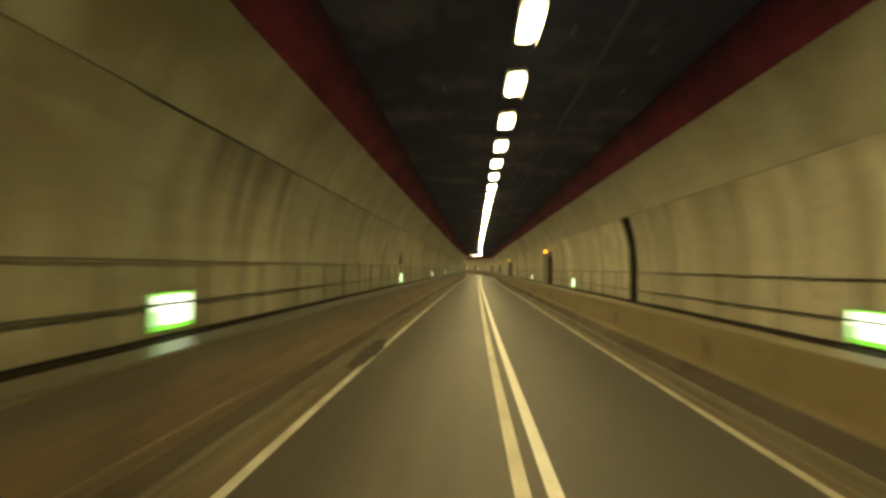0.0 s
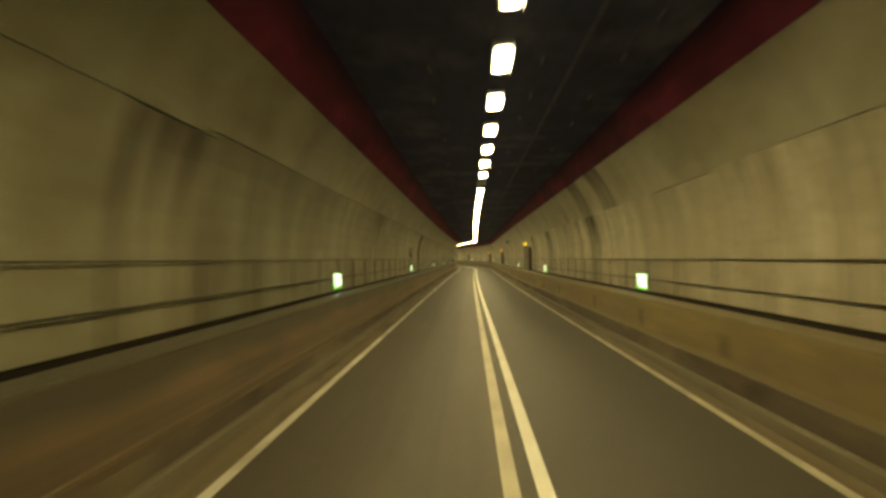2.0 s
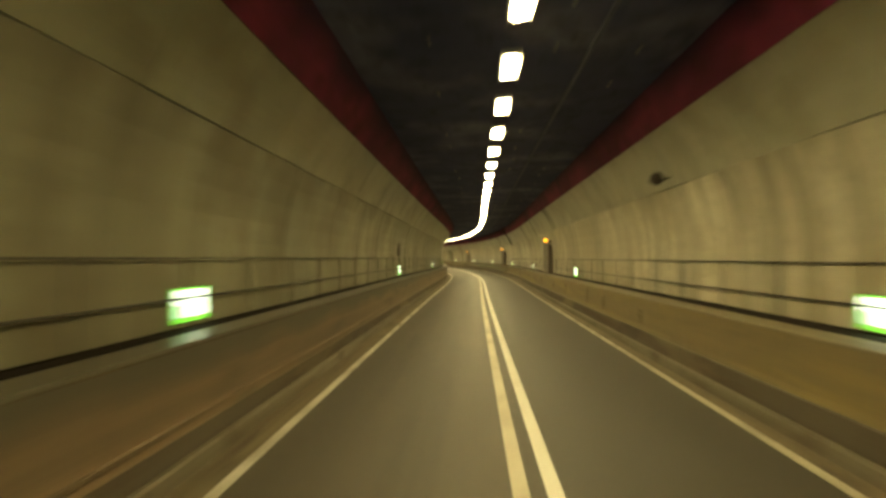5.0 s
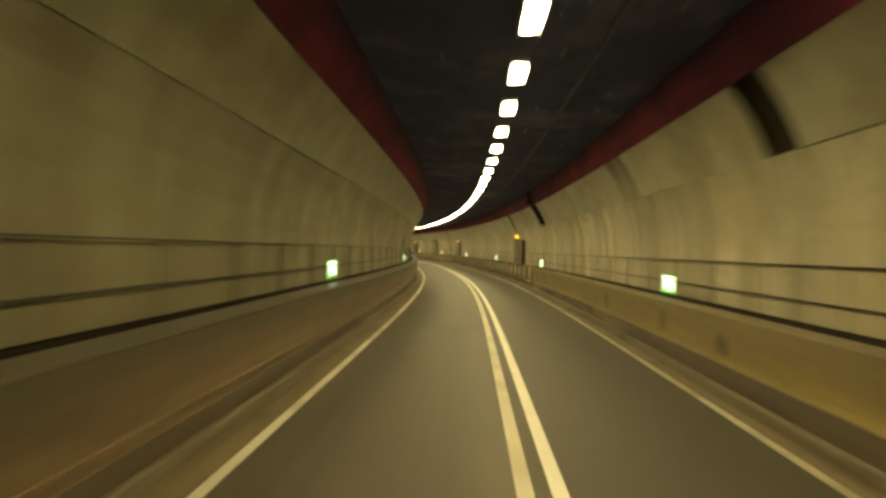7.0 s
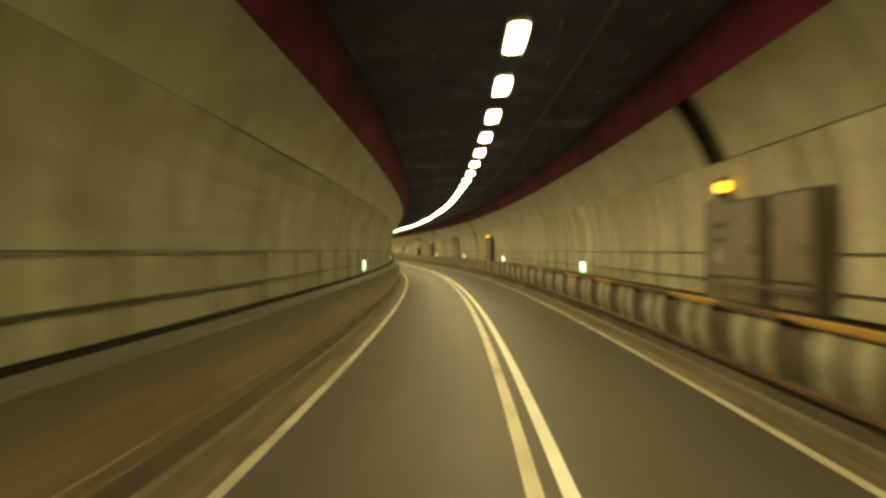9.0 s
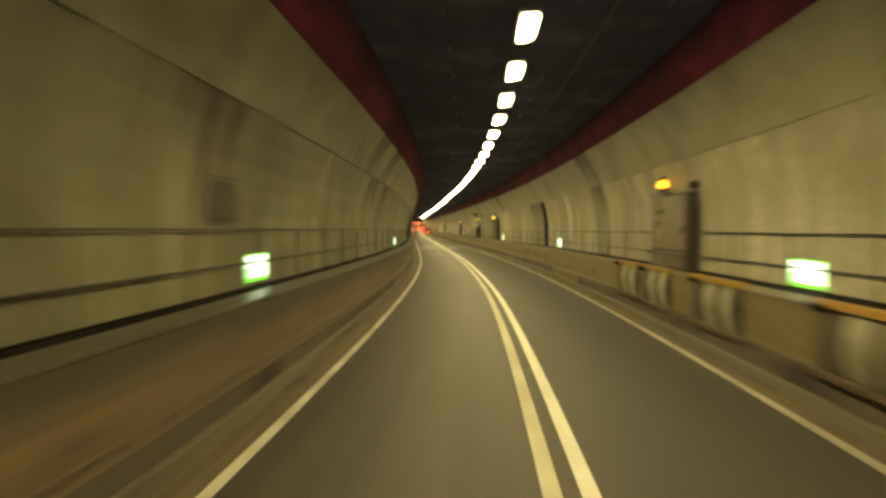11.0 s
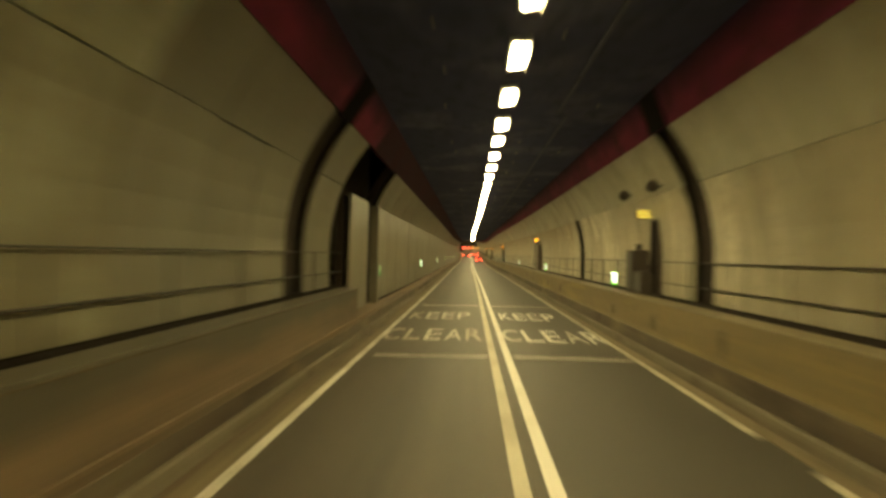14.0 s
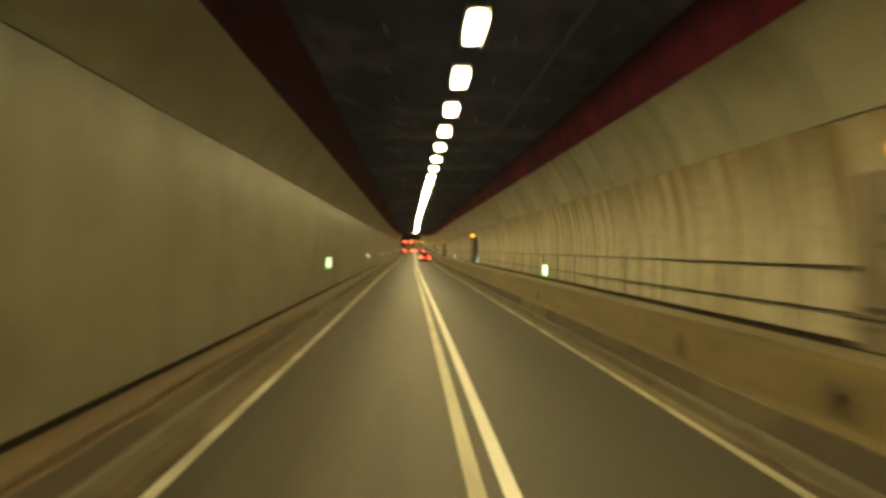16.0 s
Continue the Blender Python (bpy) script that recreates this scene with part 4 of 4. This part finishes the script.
# Equipment by the right wall beside the shaft
def control_cabinet(s, width, depth, height):
    ob = thing("control_cabinet", station(s, 4.95, RIGHT_DECK), "dark grey steel control cabinet on the walkway", "cabinet")
    part("body", box(-depth / 2, depth / 2, -width / 2, width / 2, 0.06, height, 0.015), CASE, ob)
    part("plinth", box(-depth / 2 + 0.02, depth / 2 - 0.02, -width / 2 + 0.02, width / 2 - 0.02, 0.006, 0.06), CASE, ob)
    part("top_rail", box(-depth / 2 - 0.01, depth / 2 + 0.01, -width / 2 - 0.01, width / 2 + 0.01, height, height + 0.03, 0.005), CASE, ob)
    for y in (-0.18, 0.2):
        part("conduit_stub", add_rod(bmesh.new(), (0.05, y, height + 0.03), (0.05, y, height + 0.22), 0.045, 10), CASE, ob, "dark conduit stub")
    door = part("door", box(-depth / 2 - 0.02, -depth / 2, -width / 2 + 0.05, width / 2 - 0.05, 0.12, height - 0.05, 0.006), GREY, ob, "dark grey door")
    part("handle", box(-depth / 2 - 0.04, -depth / 2 - 0.02, width / 2 - 0.14, width / 2 - 0.11, height * 0.5, height * 0.5 + 0.12), STEEL, door, "steel handle")
    return ob


control_cabinet(299.0, 0.75, 0.45, 1.22)
control_cabinet(298.15, 0.80, 0.40, 0.62)
dark_door = thing("wall_doorway", station(297.75, 5.14, RIGHT_DECK), "dark recessed doorway in the panelled wall", "doorway")
part("frame", box(-0.05, 0.12, -0.36, 0.36, 0.01, 2.12, 0.01), CASE, dark_door, "dark steel frame")
part("leaf", box(-0.056, -0.05, -0.31, 0.31, 0.05, 2.05), PLINTH, dark_door, "black door leaf")
lit = thing("yellow_sign", station(298.1, 4.98, 3.60), "lit yellow sign box projecting above the doorway", "sign")
part("case", box(-0.28, 0.24, -0.06, 0.06, -0.13, 0.13, 0.01), CASE, lit, "dark sign case")
part("face", box(-0.26, 0.22, -0.068, -0.06, -0.11, 0.11), YELLOW, lit, "glowing yellow face")


for z in (-0.055, 0.03):
    part("text_bar", box(-0.21, 0.17, -0.074, -0.068, z, z + 0.035), CASE, lit, "dark bars of writing")


def horn_speaker(s, x, z):
    ob = thing("horn_speaker", station(s, x, z), "round dark horn loudspeaker on a wall bracket", "speaker", "horn loudspeakers")
    bm = bmesh.new()
    bmesh.ops.create_cone(bm, cap_ends=True, segments=20, radius1=0.155, radius2=0.07, depth=0.24, matrix=Matrix.Rotation(radians(-90), 4, "X"))
    part("horn", bm, CASE, ob, "dark flared horn", True)
    part("driver", add_rod(bmesh.new(), (0, 0.11, 0), (0, 0.26, 0), 0.075, 14), CASE, ob, "dark driver housing")
    part("arm", add_rod(bmesh.new(), (0.02, 0.16, 0.0), (0.42, 0.16, 0.05), 0.025), STEEL, ob, "steel arm")
    return ob


horn_speaker(299.0, 4.52, 4.20)
horn_speaker(296.0, 4.52, 4.16)
horn_speaker(109.5, 4.42, 4.2)


# Traffic far ahead
def wheel(parent, x, y, r, width):
    tyre = part("wheel", add_rod(bmesh.new(), (x - width / 2, y, r), (x + width / 2, y, r), r, 20), TYRE, parent, "black tyre", True)
    part("rim", add_rod(bmesh.new(), (x - width / 2 - 0.01, y, r), (x + width / 2 + 0.01, y, r), r * 0.6, 12), HOUSING, tyre, "grey rim")


def loft(rings):
    bm = bmesh.new()
    loops = [[bm.verts.new(v) for v in ring] for ring in rings]
    k = len(loops[0])
    for a, b in zip(loops, loops[1:]):
        for j in range(k):
            bm.faces.new((a[j], a[(j + 1) % k], b[(j + 1) % k], b[j]))
    bm.faces.new(loops[0][::-1])
    bm.faces.new(loops[-1])
    bmesh.ops.recalc_face_normals(bm, faces=bm.faces)
    bmesh.ops.bevel(bm, geom=bm.edges[:], offset=0.03, segments=2, affect="EDGES")
    return bm


def car(s, x):
    ob = thing("car", station(s, x, 0.03), "dark hatchback with lit red tail lights on the road", "car")
    part("body", loft([[(-0.85, y, 0.25), (0.85, y, 0.25), (0.87, y, 0.6), (0.80, y, z), (-0.80, y, z), (-0.87, y, 0.6)]
                       for y, z in ((0.0, 0.88), (0.25, 0.95), (2.6, 0.95), (3.7, 0.8), (4.1, 0.65))]), BODY, ob)
    part("cabin", loft([[(-0.78 + i, y0, 0.93), (0.78 - i, y0, 0.93), (0.62, y1, 1.45), (-0.62, y1, 1.45)] for i, y0, y1 in ((0, 0.15, 0.55), (0, 2.7, 1.9))]), GLASS, ob, "dark windows")
    for sx in (-1, 1):
        part("tail_light", box(sx * 0.66 - 0.14, sx * 0.66 + 0.14, -0.03, 0.0, 0.68, 0.90, 0.01), TAIL, ob, "lit red tail light")
        for y in (0.75, 3.3):
            wheel(ob, sx * 0.76, y, 0.31, 0.2)
    part("bumper", box(-0.84, 0.84, -0.08, 0.1, 0.3, 0.52, 0.03), BODY, ob)
    return ob


def lorry(s, x, glass, tint, label):
    ob = thing("lorry", station(s, x, 0.02), label, "lorry")
    part("body", box(-1.22, 1.22, 0.0, 8.0, 1.0, 3.7, 0.05), LORRY, ob)
    part("cab", box(-1.15, 1.15, 8.2, 10.0, 0.6, 3.0, 0.1), LORRY, ob)
    part("chassis", box(-0.5, 0.5, 0.1, 9.8, 0.6, 0.98), CASE, ob)
    part("underrun_bar", box(-1.15, 1.15, 0.0, 0.12, 0.42, 0.58, 0.01), CASE, ob)
    for sx in (-1, 1):
        part("tail_light", box(sx * 0.95 - 0.2, sx * 0.95 + 0.2, -0.04, 0.0, 0.78, 1.0), TAIL, ob, "lit red tail light")
        part("marker_light", box(sx * 0.95 - 0.22, sx * 0.95 + 0.22, -0.04, 0.0, 3.3, 3.55), glass, ob, tint)
        for y in (1.4, 2.6, 8.9):
            wheel(ob, sx * 0.95, y, 0.48, 0.3)
    return ob


car(442.0, 2.3)
lorry(508.0, -0.95, TAIL, "lit red marker light", "pale box lorry with lit red rear lights")
lorry(516.0, 2.3, AMBER, "lit amber marker light", "pale box lorry with lit amber lights at the top")

# Panels last
GAPS = (0.0, 0.003, 0.014, 0.024)         # how far lower panels stop short of the joint
LOW, HIGH = (JOINT - 0.001, JOINT + 0.008)
# Left wall: the joint between the panels lies at several levels
RISE = 0.07
STRETCHES = ((START, 42.0, 0.03, PANEL_LEFT, FILMED), (42.0, 130.0, 0.10, PANEL_LEFT, FILMED), (130.0, 286.0, RISE, PANEL_LEFT, FILMED), (286.0, 296.7, RISE, DARK_GREY, DARK_GREY))
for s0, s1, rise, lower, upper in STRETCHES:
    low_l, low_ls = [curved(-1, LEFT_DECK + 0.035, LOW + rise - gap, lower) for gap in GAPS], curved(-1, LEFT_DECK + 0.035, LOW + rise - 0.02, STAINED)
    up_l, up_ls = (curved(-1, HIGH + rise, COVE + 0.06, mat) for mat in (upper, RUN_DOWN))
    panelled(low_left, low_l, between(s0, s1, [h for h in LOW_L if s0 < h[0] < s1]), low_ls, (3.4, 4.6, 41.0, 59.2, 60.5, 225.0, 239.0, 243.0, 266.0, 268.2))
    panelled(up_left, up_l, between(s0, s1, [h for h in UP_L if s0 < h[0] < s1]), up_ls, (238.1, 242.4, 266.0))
# Right wall: the same, with drip stains after the last dark rib
for s0, s1, drop, lower in ((START, 46.0, 0.045, PANEL), (46.0, 97.0, 0.11, PANEL), (97.0, 174.35, 0.045, PANEL), (176.6, 248.0, 0.045, PANEL), (174.35, 176.6, 0.045, PANEL),
                            (248.0, 272.0, 0.09, PANEL), (272.0, 312.0, 0.045, PANEL), (312.0, END, 0.075, DRIPPED)):
    low_r, low_rs = [curved(1, RIGHT_DECK + 0.035, LOW - drop - gap, lower) for gap in GAPS[:3]], curved(1, RIGHT_DECK + 0.035, LOW - drop - 0.01, STAINED)
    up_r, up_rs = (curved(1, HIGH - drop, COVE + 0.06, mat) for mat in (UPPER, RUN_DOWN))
    panelled(low_right, low_r, between(s0, s1, [h for h in LOW_R if s0 < h[0] < s1]), low_rs, (59.0, 74.3, 83.4, 242.9, 258.6, 261.0),
             gaps=(0.02, 0.035, 0.05) if s0 > 300 else (0.010, 0.012, 0.014, 0.02, 0.035))
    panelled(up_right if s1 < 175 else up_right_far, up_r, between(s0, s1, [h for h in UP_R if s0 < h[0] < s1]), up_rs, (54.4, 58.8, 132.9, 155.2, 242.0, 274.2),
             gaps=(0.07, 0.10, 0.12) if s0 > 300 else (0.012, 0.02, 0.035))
panelled(up_left_far, curved(-1, HIGH, COVE + 0.06, DARK_GREY), [(303.2, END)])
flat = made("wall_panel", slab([(-3.50, 0.62), (-3.45, 4.088), (-3.52, 4.088), (-3.57, 0.62)], 6.3), FORWARD)
flat_dark = made("wall_panel", slab([(-3.50, 0.62), (-3.45, 4.088), (-3.52, 4.088), (-3.57, 0.62)], 2.1), DARK_GREY)
panelled(wall_narrow, flat_dark, [(NARROW, 301.3)])
panelled(wall_narrow, flat, [(303.32, END)], length=6.3)
